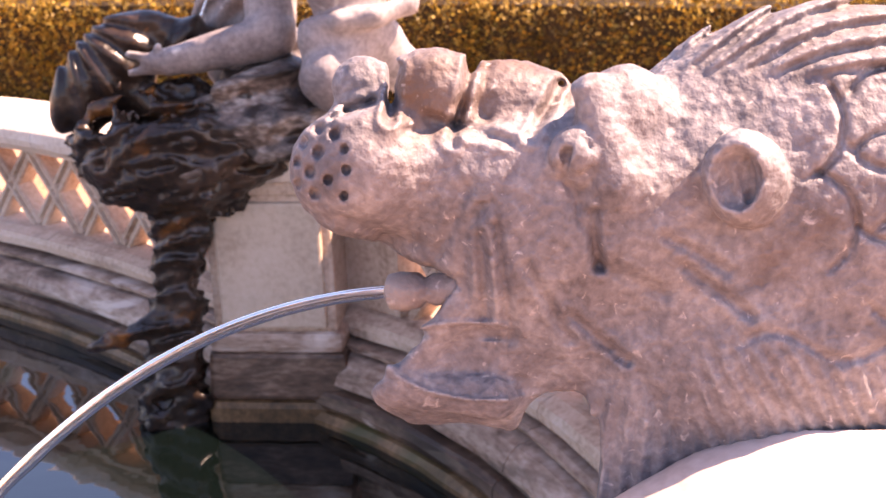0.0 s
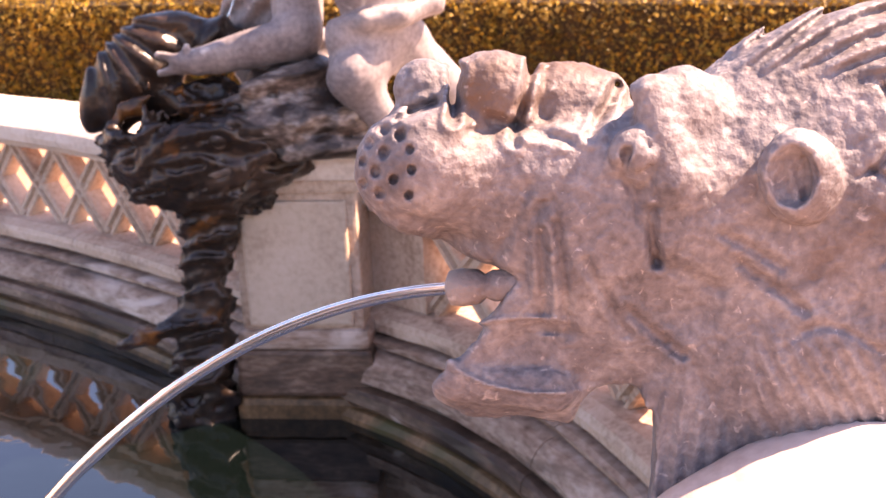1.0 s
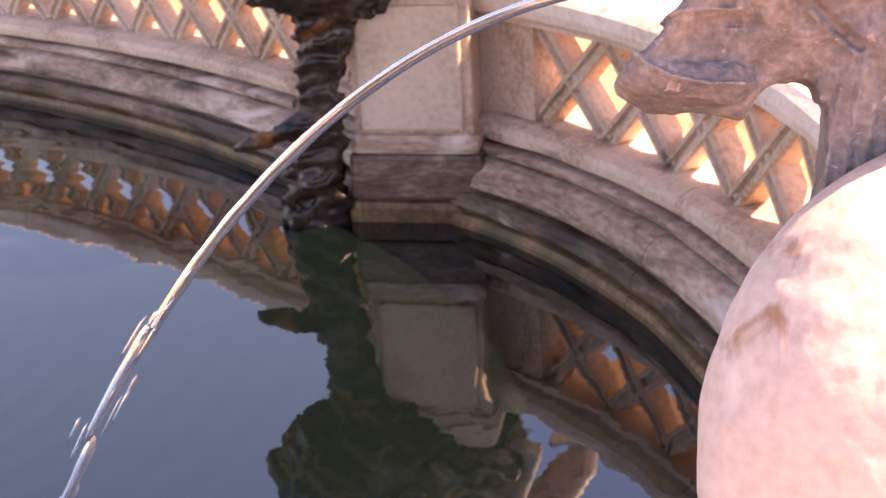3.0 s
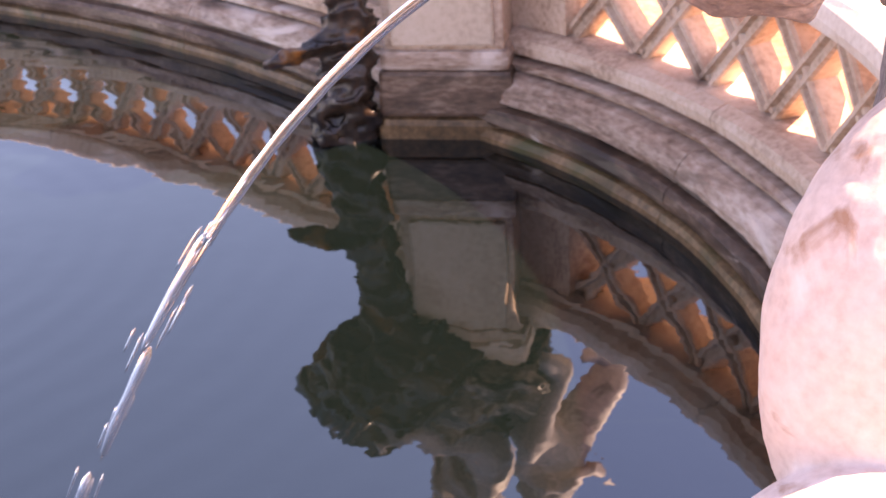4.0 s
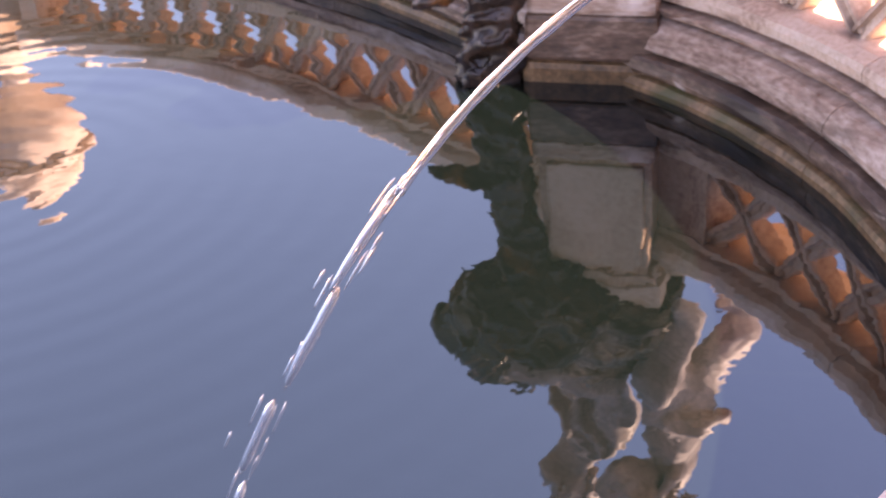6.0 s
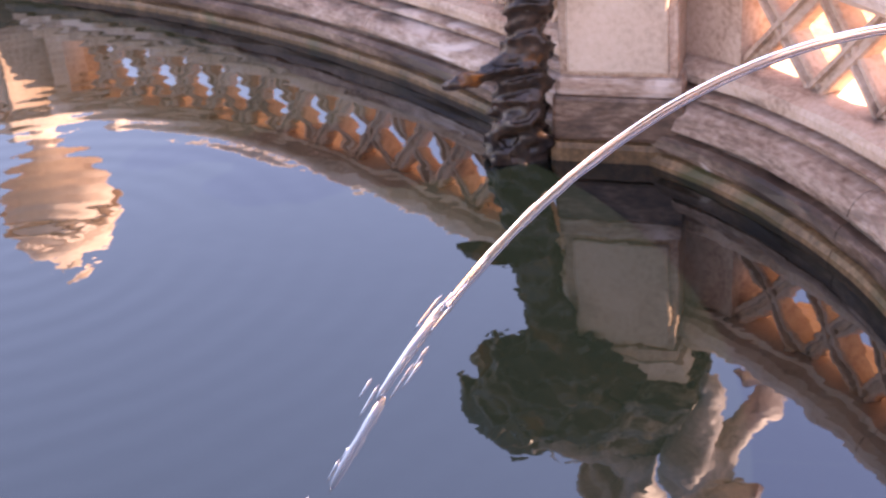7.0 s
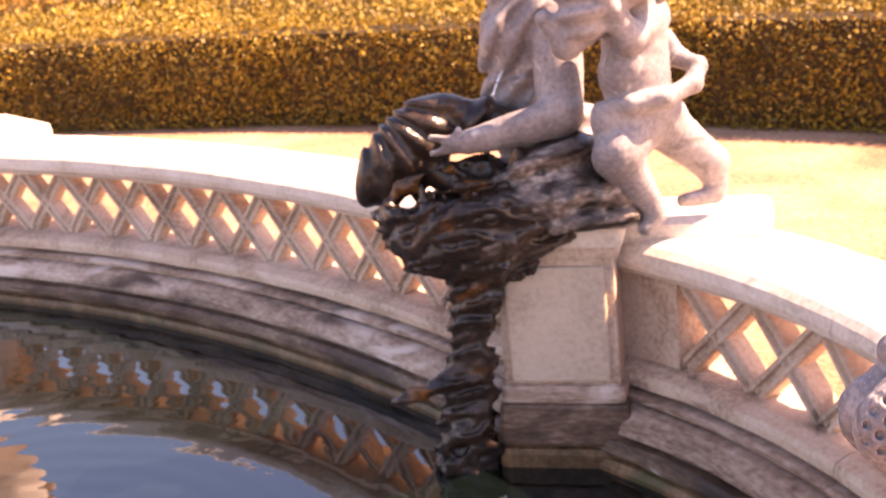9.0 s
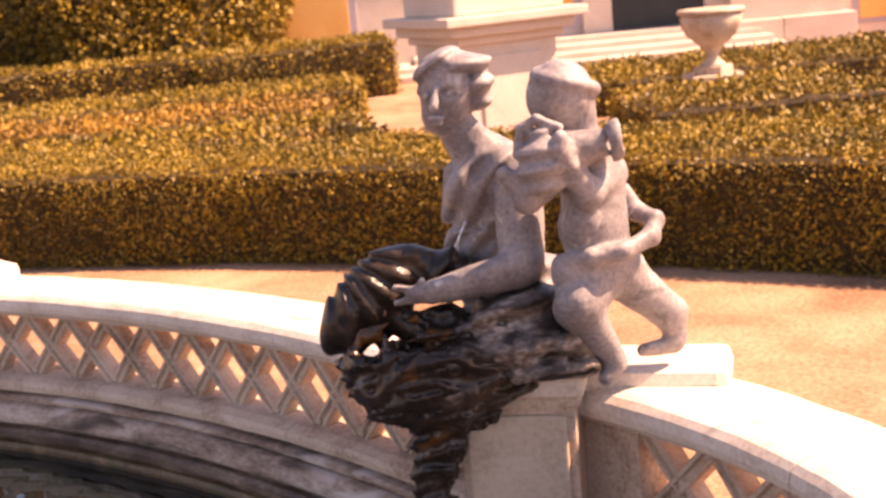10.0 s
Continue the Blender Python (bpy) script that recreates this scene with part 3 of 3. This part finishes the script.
# ---- statue group over the pier ----
def woman_field(p):
    x, y, w = p
    d = ell(p, (785, 160, -104), (47, 70, 56))
    d = join(d, ell(p, (772, 205, -92), (28, 26, 30)), 14)
    d = cut(d, ell(p, (789, 158, -44), (17, 11, 18)), 6)
    d = cut(d, ell(p, (748, 161, -52), (12, 10, 18)), 6)
    d = join(d, ell(p, (788, 160, -58), (9, 6, 8)), 3)
    d = join(d, ell(p, (750, 163, -62), (7, 6, 8)), 3)
    d = join(d, limb(p, (768, 148, -50), (761, 184, -30), 5, 9), 7)
    d = join(d, ell(p, (767, 203, -48), (15, 4.5, 9)), 4)
    d = join(d, ell(p, (768, 212, -48), (12, 5, 9)), 4)
    hair = join(ell(p, (800, 106, -114), (64, 27, 60)), ell(p, (844, 146, -116), (26, 44, 42)), 14)
    hair = join(hair, limb(p, (742, 118, -84), (738, 150, -96), 13, 9), 10)
    hair = hair + 5 * np.sin((y + 0.55 * x) / 6.5 + 1.5 * np.sin(x / 24))
    d = join(d, hair, 6)
    d = join(d, limb(p, (800, 215, -112), (850, 275, -120), 34, 46), 16)
    torso = limb(p, (865, 300, -120), (850, 440, -120), 66, 58)
    torso = join(torso, ell(p, (828, 335, -85), (42, 44, 42)), 18)
    torso = join(torso, ell(p, (900, 300, -90), (50, 44, 60)), 20)
    torso = torso + 7 * np.sin((x * 0.85 + y * 0.5) / 6.5 + 0.8 * np.sin(y / 22)) * np.clip((y - 255) / 30, 0, 1)
    torso = torso + 6 * np.exp(-((y - 398) / 7) ** 2) - 4 * np.exp(-((y - 410) / 6) ** 2)
    d = join(d, torso, 12)
    d = join(d, limb(p, (800, 300, -120), (792, 385, -120), 16, 12), 10)
    d = join(d, limb(p, (915, 345, -50), (922, 465, 20), 46, 40), 16)
    d = join(d, limb(p, (918, 474, 30), (765, 514, 40), 38, 23), 14)
    d = join(d, ell(p, (742, 518, 40), (30, 16, 20)), 10)
    d = join(d, limb(p, (735, 512, 40), (694, 506, 42), 9, 6), 6)
    d = join(d, limb(p, (738, 505, 45), (742, 493, 48), 8, 6), 6)
    d = join(d, limb(p, (730, 526, 38), (698, 534, 38), 9, 6), 6)
    skirt = join(ell(p, (925, 530, -120), (105, 90, 100)), ell(p, (880, 590, -60), (150, 55, 100)), 30)
    skirt = skirt + 7 * np.sin((y - 0.25 * x) / 9 + 1.4 * np.sin(x / 40)) + 5 * rough_field(p, 40, 12)
    d = join(d, skirt, 14)
    return d + 1.6 * rough_field(p, 18, 11)


woman = carving("seated_statue", woman_field, (660, 60, -260), (1100, 690, 110), 4.2, GROUP, STATUE, lean=(30, 0.5, 490))
tagged(woman, "grey lead seated figure with outstretched arm, pale weathered patches", "statue")


def child_field(p):
    x, y, w = p
    d = ell(p, (985, 160, 120), (62, 66, 62))
    for k in range(40):
        a, b = k * 2.4, 0.1 + 1.1 * ((k * 0.618) % 1)
        d = join(d, ell(p, (985 + 62 * math.sin(b) * math.cos(a), 168 - 56 * math.cos(b), 120 + 60 * math.sin(b) * math.sin(a)), (17, 15, 17)), 4)
    d = join(d, ell(p, (1030, 195, 120), (20, 32, 30)), 12)
    d = join(d, limb(p, (1000, 200, 120), (1030, 270, 112), 36, 46), 18)
    d = join(d, limb(p, (1042, 290, 112), (1055, 430, 108), 58, 60), 24)
    d = join(d, ell(p, (1030, 395, 140), (48, 48, 44)), 20)
    d = join(d, ell(p, (1085, 470, 90), (55, 50, 55)), 20)
    # vase on the shoulder
    jar = ell(p, (955, 278, 190), (50, 62, 52)) + 5 * np.sin((y + x * 0.2) / 6)
    jar = join(jar, limb(p, (1000, 258, 185), (1070, 240, 195), 38, 24), 14)
    lip = np.maximum(ell(p, (1082, 237, 198), (26, 40, 40)), np.abs((x - 1082) + (y - 237) * -0.22) - 13)
    jar = join(jar, lip, 6)
    jar = cut(jar, limb(p, (1088, 236, 200), (1120, 230, 205), 26, 34), 4)
    jar = join(jar, limb(p, (906, 262, 190), (912, 215, 190), 9, 9), 6)
    jar = join(jar, limb(p, (912, 215, 190), (940, 200, 195), 9, 9), 6)
    jar = join(jar, limb(p, (940, 200, 195), (980, 215, 205), 9, 9), 6)
    d = join(d, jar, 5)
    d = join(d, limb(p, (1075, 300, 118), (1035, 335, 190), 32, 27), 14)
    d = join(d, limb(p, (1035, 335, 190), (985, 262, 225), 26, 18), 12)
    d = join(d, ell(p, (982, 240, 226), (16, 24, 16)), 8)
    d = join(d, limb(p, (985, 300, 140), (925, 345, 180), 30, 26), 14)
    d = join(d, limb(p, (925, 345, 180), (885, 300, 180), 24, 16), 12)
    # windblown cloth round the hips
    pts = ((990, 462, 150), (1040, 450, 175), (1100, 440, 170), (1150, 415, 130), (1158, 385, 100), (1125, 370, 70), (1100, 335, 60))
    for a, b in zip(pts, pts[1:]):
        d = join(d, limb(p, a, b, 17, 17), 9)
    d = join(d, ell(p, (1000, 480, 150), (30, 34, 30)), 10)
    # legs
    d = join(d, limb(p, (1055, 480, 115), (1020, 540, 160), 52, 44), 20)
    d = join(d, limb(p, (1020, 540, 160), (1085, 635, 130), 42, 22), 14)
    d = join(d, limb(p, (1088, 645, 128), (1072, 670, 140), 22, 14), 10)
    d = join(d, limb(p, (1105, 490, 80), (1188, 555, 60), 44, 32), 18)
    d = join(d, limb(p, (1188, 555, 60), (1200, 600, 55), 30, 20), 12)
    d = join(d, limb(p, (1195, 612, 58), (1140, 622, 75), 18, 12), 10)
    return d + 1.2 * rough_field(p, 16, 13)


child = carving("standing_statue", child_field, (850, 60, 0), (1240, 700, 270), 4.5, GROUP, STATUE, lean=(-55, 0.33, 640))
tagged(child, "small grey lead figure holding a vase on its shoulder", "statue")


def rock_field(p):
    x, y, w = p
    d = ell(p, (780, 650, 10), (185, 90, 130))
    d = join(d, ell(p, (720, 690, 40), (95, 70, 80)), 20)
    d = join(d, ell(p, (800, 712, 30), (92, 55, 90)), 30)
    d = join(d, ell(p, (950, 630, -40), (130, 48, 110)), 24)
    d = join(d, limb(p, (772, 735, 10), (768, 900, 0), 54, 38), 26)
    d = join(d, limb(p, (766, 900, 0), (762, 1090, -10), 42, 60), 24)
    d = join(d, limb(p, (742, 935, 20), (634, 982, 40), 36, 10), 14)
    d = join(d, limb(p, (640, 600, 20), (800, 560, 0), 16, 30), 14)
    d = join(d, limb(p, (672, 560, 10), (676, 650, 20), 9, 12), 8)
    d = cut(d, ell(p, (705, 585, 0), (34, 20, 200)), 10)
    d = cut(d, ell(p, (655, 622, 0), (22, 18, 200)), 8)
    q = (x * 0.6 - y * 0.25, y * 1.7 + x * 0.4, w)
    d = d + 28 * np.abs(rough_field(q, 46, 21)) - 11 + 16 * np.abs(rough_field(q, 22, 22)) + 9 * np.abs(rough_field(p, 11, 23))
    return d + 4 * np.sin((y + 0.4 * x) / 9 + 3 * rough_field(p, 60, 24)) * np.clip((y - 560) / 60, 0, 1)


rocks = carving("fountain_rock", rock_field, (540, 400, -220), (1110, 1150, 190), 5.5, GROUP, ROCK, lean=(0, 0.2, 640))
tagged(rocks, "dark wet craggy rockwork with orange algae beneath the statues", "rockwork")


def shell_field(p):
    x, y, w = p
    u, v = (x - 660) * -0.68 + (y - 528) * 0.73, (x - 660) * 0.73 + (y - 528) * 0.68
    d = ell((u, v, w + 45), (0, 0, 0), (128, 66, 52))
    flute = np.sin(22 * np.arctan2(v + 120, u * 0.9 + 8))
    d = d + 4.5 * flute + 2 * rough_field(p, 24, 41)
    d = join(d, ell(p, (782, 478, -40), (52, 42, 46)) + 4 * np.sin((x * 0.8 + y * 0.5) / 6), 8)
    return join(d, limb(p, (690, 560, -30), (760, 600, -10), 24, 34), 12)


shell = carving("scallop_shell", shell_field, (520, 410, -150), (850, 660, 60), 4.5, GROUP, ROCK, lean=(0, 0.2, 640))
tagged(shell, "dark wet fluted shell spilling water beneath the statue's hand", "shell")


def crust_field(p):
    x, y, w = p
    d = ell(p, (905, 600, 20), (130, 40, 100))
    d = join(d, ell(p, (870, 640, 70), (120, 26, 60)), 18)
    d = join(d, ell(p, (1000, 620, 40), (80, 34, 80)), 18)
    d = join(d, ell(p, (930, 555, 10), (105, 62, 80)), 20)
    for a, b, r0, r1 in (((960, 520, 40), (850, 560, 100), 24, 12), ((990, 560, 60), (820, 610, 120), 20, 14), ((1010, 600, 90), (800, 650, 120), 16, 12),
                         ((985, 640, 100), (790, 690, 110), 12, 12), ((1040, 640, 90), (960, 655, 110), 22, 14)):
        d = join(d, limb(p, a, b, r0, r1), 10)
    fold = np.sin((y + 0.22 * x) / 11 + 2.2 * rough_field(p, 80, 33))
    return d + 12 * np.abs(rough_field(p, 46, 31)) - 5 + 3 * rough_field(p, 15, 32) + 8 * fold


crust = carving("drapery_folds", crust_field, (740, 460, -140), (1110, 730, 190), 5.0, GROUP, CLOTH, lean=(0, 0.2, 640))
tagged(crust, "crumpled pale mineral-crusted drapery spilling over the rocks", "drapery")

# thin trickle from the vase to the shell
m_group, u_group = GROUP
bm = bmesh.new()
rows = []
for i in range(25):
    u = i / 24
    c = m_group @ Vector(((860 - 62 * u - 784) * u_group, (441 - 352 - 110 * u * u) * u_group, (40 - 40 * u) * u_group))
    r = 0.0045 * (1 + 0.4 * noise.noise(Vector((u * 9, 0, 3))))
    rows.append([bm.verts.new(c + Vector((math.cos(a) * r, math.sin(a) * r, 0))) for a in (0, 1.05, 2.1, 3.14, 4.2, 5.25)])
for a, b in zip(rows, rows[1:]):
    for j in range(6):
        bm.faces.new((a[j], a[(j + 1) % 6], b[(j + 1) % 6], b[j]))
bm.faces.new(rows[0][::-1])
bm.faces.new(rows[-1])
trickle = tagged(part("water_trickle", bm, JET, None, smooth=True), "thin trickle of water falling onto the shell", "water jet")


# ---- vases ----
def vase(at, height, label, material=WHITE, lid=True):
    thing = empty("vase", at)
    tagged(thing, label, "vase")
    h = height
    boxed("foot", (h * 0.3, h * 0.3, h * 0.08), pose(*at), material, thing, 0.01)
    prof = [(0.13, 0.08), (0.12, 0.1), (0.07, 0.14), (0.06, 0.2), (0.09, 0.24), (0.1, 0.26), (0.15, 0.3), (0.24, 0.38), (0.29, 0.48), (0.31, 0.56), (0.29, 0.6)]
    bm = lathe(bmesh.new(), [(r * h, z * h) for r, z in prof], pose(*at), 36)
    for v in bm.verts:
        a = math.atan2(v.co.y - at[1], v.co.x - at[0])
        z = (v.co.z - at[2]) / h
        if 0.3 < z < 0.5:
            k = 1 + 0.04 * math.cos(a * 9)
            v.co.x, v.co.y = at[0] + (v.co.x - at[0]) * k, at[1] + (v.co.y - at[1]) * k
    part("bowl", bm, material, thing, smooth=True)
    top = [(0.33, 0.602), (0.34, 0.62), (0.33, 0.645), (0.27, 0.65)]
    part("rim", lathe(bmesh.new(), [(r * h, z * h) for r, z in top], pose(*at), 36), material, thing, smooth=True)
    if lid:
        cover = [(0.28, 0.652), (0.29, 0.72), (0.26, 0.8), (0.17, 0.86), (0.07, 0.89), (0.06, 0.92), (0.09, 0.95), (0.07, 0.985), (0.02, 1.0)]
        part("lid", lathe(bmesh.new(), [(r * h, z * h) for r, z in cover], pose(*at), 36), material, thing, smooth=True)
    return thing


vase((-3.75, 0.48, 0.742), 0.95, "pale stone lidded vase on the pool pier")

# ---- garden ----
EYE2 = Vector((2.016, -2.709, 0))
AHEAD, ACROSS = Vector((-0.593, 0.805, 0)), Vector((0.805, 0.593, 0))


def garden(a, d, z=0.0):
    """A place in the garden: a metres across, d metres along the axis towards the palace."""
    return EYE2 + ACROSS * a + AHEAD * d + Vector((0, 0, z))


def leaves(name, faces_of, density, size, material, parent, seed, tuft=0.03):
    """A coat of small leaves over patches (corner, edge, edge), uneven in height."""
    rs = np.random.RandomState(seed)
    verts, faces = [], []
    for c, e, f in faces_of:
        c, e, f = np.array(c), np.array(e), np.array(f)
        n = np.cross(e, f)
        area = np.linalg.norm(n)
        n = n / area
        k = int(area * density)
        uv = rs.rand(k, 2)
        at = c + uv[:, :1] * e + uv[:, 1:] * f
        bulge = 0.5 * np.sin(at @ np.array([5.1, 3.3, 7.7])) + 0.5 * np.sin(at @ np.array([-11.0, 13.0, 6.0]))
        at = at + n * ((rs.rand(k, 1) ** 2) * tuft * 1.6 + bulge[:, None] * tuft * 0.5)
        d = rs.normal(size=(k, 3)) + n * 0.9
        d /= np.linalg.norm(d, axis=1)[:, None]
        s = np.cross(d, rs.normal(size=(k, 3)))
        s /= np.linalg.norm(s, axis=1)[:, None]
        ln = size * (0.6 + 0.8 * rs.rand(k, 1))
        q = np.stack([at, at + d * ln * 0.5 + s * ln * 0.32, at + d * ln, at + d * ln * 0.5 - s * ln * 0.32], 1)
        verts.append(q.reshape(-1, 3))
        start = sum(len(v) for v in verts[:-1])
        faces.append(start + np.arange(k * 4).reshape(-1, 4))
    return mesh_ob(name, np.concatenate(verts), np.concatenate(faces), material, parent)


def hedge(pts, depth, height, label, density, size, seed, material=LEAF, z0=0.03, tuft=0.03):
    """A clipped hedge along a line of points; depth lies to the left of the line."""
    thing = empty("hedge", (*pts[0], z0))
    tagged(thing, label, "hedge", "clipped hedges")
    patches = []
    bm = bmesh.new()
    for a, b in zip(pts, pts[1:]):
        a, b = Vector((*a, z0)), Vector((*b, z0))
        e = b - a
        inn = Vector((-e.y, e.x, 0)).normalized() * depth
        h = Vector((0, 0, height))
        patches += [(a, e, h), (a + h, e, inn), (b, inn, h), (a + inn, -inn, h)]
        quad = [bm.verts.new(p + (inn.normalized() * 0.03 if i < 2 else -inn.normalized() * 0.03)) for i, p in enumerate((a, b, b + inn, a + inn))]
        top = [bm.verts.new(v.co + Vector((0, 0, height - 0.03))) for v in quad]
        bm.faces.new(quad[::-1])
        bm.faces.new(top)
        for i in range(4):
            j = (i + 1) % 4
            bm.faces.new((quad[i], quad[j], top[j], top[i]))
    part("hedge_core", bm, CORE, thing)
    tagged(leaves("foliage", patches, density, size, material, thing, seed, tuft), kind="stuff")
    return thing


front = [(-9.6, 1.0), (-6.5, 2.35), (-4.0, 3.2), (-1.3, 3.75), (2.4, 3.95)]
hedge(front, 1.3, 0.62, "long clipped box hedge along the gravel path, shaded face", 4600, 0.026, 41)


def row(a0, d0, a1, d1, depth, height, seed, material=LEAF, label="low clipped parterre hedge with sunlit top"):
    p0, p1 = garden(a0, d0), garden(a1, d1)
    hedge([(p0.x, p0.y), (p1.x, p1.y)], depth, height, label, 900, 0.05, seed, material, tuft=0.05)


row(-7.5, 9.6, -0.3, 10.4, 0.9, 0.42, 50, LEAF_RED, "low parterre hedge with reddish turning leaves")
row(-6.5, 11.2, -0.6, 11.9, 1.2, 0.42, 51)
row(-8.5, 13.0, -1.0, 13.6, 1.6, 0.42, 52, LEAF_RED, "low parterre hedge with reddish turning leaves")
row(-8.5, 15.4, -0.8, 15.8, 2.2, 0.42, 53)
row(1.4, 9.2, 6.5, 9.6, 0.9, 0.36, 54)
row(2.0, 11.2, 4.2, 11.3, 2.0, 0.36, 55)
row(5.0, 10.8, 9.0, 11.2, 2.6, 0.36, 56)
row(1.2, 14.2, 7.0, 14.6, 2.4, 0.36, 57)
row(-10.5, 18.6, -3.3, 18.9, 2.2, 0.82, 58, LEAF, "tall clipped hedge block with a shaded face")
row(-3.2, 18.7, -0.4, 19.2, 1.4, 0.8, 59, LEAF, "tall clipped hedge with sunlit side")


# clipped shrub behind the block
def shrub(at, r, h, seed):
    thing = empty("topiary_shrub", at)
    tagged(thing, "large rounded clipped shrub with orange-tinged leaves", "shrub")
    bm = bmesh.new()
    bmesh.ops.create_icosphere(bm, subdivisions=4, radius=1.0)
    for v in bm.verts:
        k = 1 + 0.1 * noise.noise(v.co * 2.3) + 0.05 * noise.noise(v.co * 6)
        v.co = Vector((v.co.x * r * k, v.co.y * r * k, max(-0.45, v.co.z) * h * k + h * 0.45)) + Vector(at)
    patches = []
    for f in bm.faces:
        a, b, c = (v.co.copy() for v in f.verts)
        patches.append((a, b - a, c - a))
    for v in bm.verts:
        v.co = Vector(at) + (v.co - Vector(at)) * 0.96
    part("shrub_core", bm, CORE, thing)
    tagged(leaves("foliage", patches, 420, 0.085, LEAF, thing, seed, 0.1), kind="stuff")


shrub(garden(-4.9, 22.3, 0.03), 2.6, 2.6, 71)

# monument pedestal behind the hedge
at = garden(0.52, 11.2)
face = math.degrees(math.atan2(ACROSS.y, ACROSS.x)) + 24
ped = empty("statue_pedestal", (at.x, at.y, 0.03))
tagged(ped, "tall moulded pale stone pedestal standing in the parterre", "pedestal")
m = pose(at.x, at.y, 0.03, 0, 0, face)
boxed("base", (1.1, 1.1, 0.24), m, WHITE, ped, 0.03)
boxed("shaft", (0.9, 0.9, 0.9), m @ pose(0, 0, 0.24), WHITE, ped, 0.012)
for k in range(4):
    q = m @ pose(0, 0, 0.32, 0, 0, 90 * k)
    boxed("panel", (0.58, 0.03, 0.72), q @ pose(0, -0.455, 0), WHITE, ped, 0.012)
boxed("necking", (1.0, 1.0, 0.07), m @ pose(0, 0, 1.14), WHITE, ped, 0.02)
boxed("cornice", (1.16, 1.16, 0.09), m @ pose(0, 0, 1.21), WHITE, ped, 0.03)
boxed("cornice_slab", (1.32, 1.32, 0.08), m @ pose(0, 0, 1.3), WHITE, ped, 0.015)
boxed("plinth_block", (1.02, 1.02, 0.34), m @ pose(0, 0, 1.38), WHITE, ped, 0.02)

# stone vase in the parterre
u = garden(3.04, 13.6)
stand = empty("vase_pedestal", (u.x, u.y, 0.03))
tagged(stand, "square grey stone pedestal under a garden vase", "pedestal")
m = pose(u.x, u.y, 0.03, 0, 0, face - 24)
boxed("shaft", (0.46, 0.46, 0.36), m, STONE, stand, 0.015)
boxed("slab", (0.56, 0.56, 0.07), m @ pose(0, 0, 0.36), STONE, stand, 0.015)
vase((u.x, u.y, 0.46), 1.05, "carved grey stone vase with a garlanded bowl", STONE, False)

# ---- palace front ----
fm = Matrix.Translation(garden(0, 22.4)) @ pose(0, 0, 0, 0, 0, math.degrees(math.atan2(ACROSS.y, ACROSS.x)))
palace = empty("palace", fm.translation)
tagged(palace, "ochre and pale stone palace front with a dark door and steps", "building")


def front_piece(name, a0, a1, z0, z1, out, material, thick=0.3, parent=palace, bevel=0.01, label=""):
    z0, z1 = 0.03 + (z0 - 0.03) * 0.75, 0.03 + (z1 - 0.03) * 0.75
    return boxed(name, (a1 - a0, thick, z1 - z0), fm @ pose((a0 + a1) / 2, -out + thick / 2, z0), material, parent, bevel, label=label)


front_piece("wall", -14, 12, 0.03, 6.0, 0, WHITE, 0.5)
front_piece("roof", -14.3, 12.3, 6.0, 6.4, 0.3, STONE, 1.2)
for a0, a1, z0 in ((-13.0, -9.2, 0.6), (-8.6, -5.2, 0.6), (-3.2, -1.0, 0.62), (0.1, 2.85, 0.75), (7.5, 11.5, 0.25)):
    front_piece("panel_frame", a0, a1, z0, 5.6, 0.02, LILAC, 0.04)
    front_piece("ochre_panel", a0 + 0.14, a1 - 0.14, z0 + 0.12, 5.5, 0.035, OCHRE, 0.04)
front_piece("pilaster", 2.85, 3.35, 0.5, 5.8, 0.12, WHITE, 0.2)
front_piece("pilaster", 4.95, 5.3, 0.5, 5.8, 0.12, WHITE, 0.2)
front_piece("buttress", 5.3, 7.2, 0.6, 5.8, 0.5, WHITE, 0.6)
front_piece("buttress_foot", 5.1, 6.1, 0.03, 0.62, 0.75, WHITE, 0.9, bevel=0.02)
front_piece("buttress_foot", 6.11, 7.35, 0.03, 0.62, 0.75, WHITE, 0.9, bevel=0.02)
door = front_piece("door", 3.36, 4.94, 0.62, 3.2, 0.03, DARK, 0.05)
for k in range(3):
    front_piece("door_window", 3.55 + 0.42 * k, 3.9 + 0.42 * k, 1.6, 1.98, 0.045, PAINT, 0.03, door)
for k in range(4):
    front_piece("step", 0.4 - 0.5 * k, 5.6 + 0.12 * k, 0.03, 0.6 - 0.14 * k, 0.45 + 0.35 * k, WHITE, 0.45 + 0.35 * k, bevel=0.02)
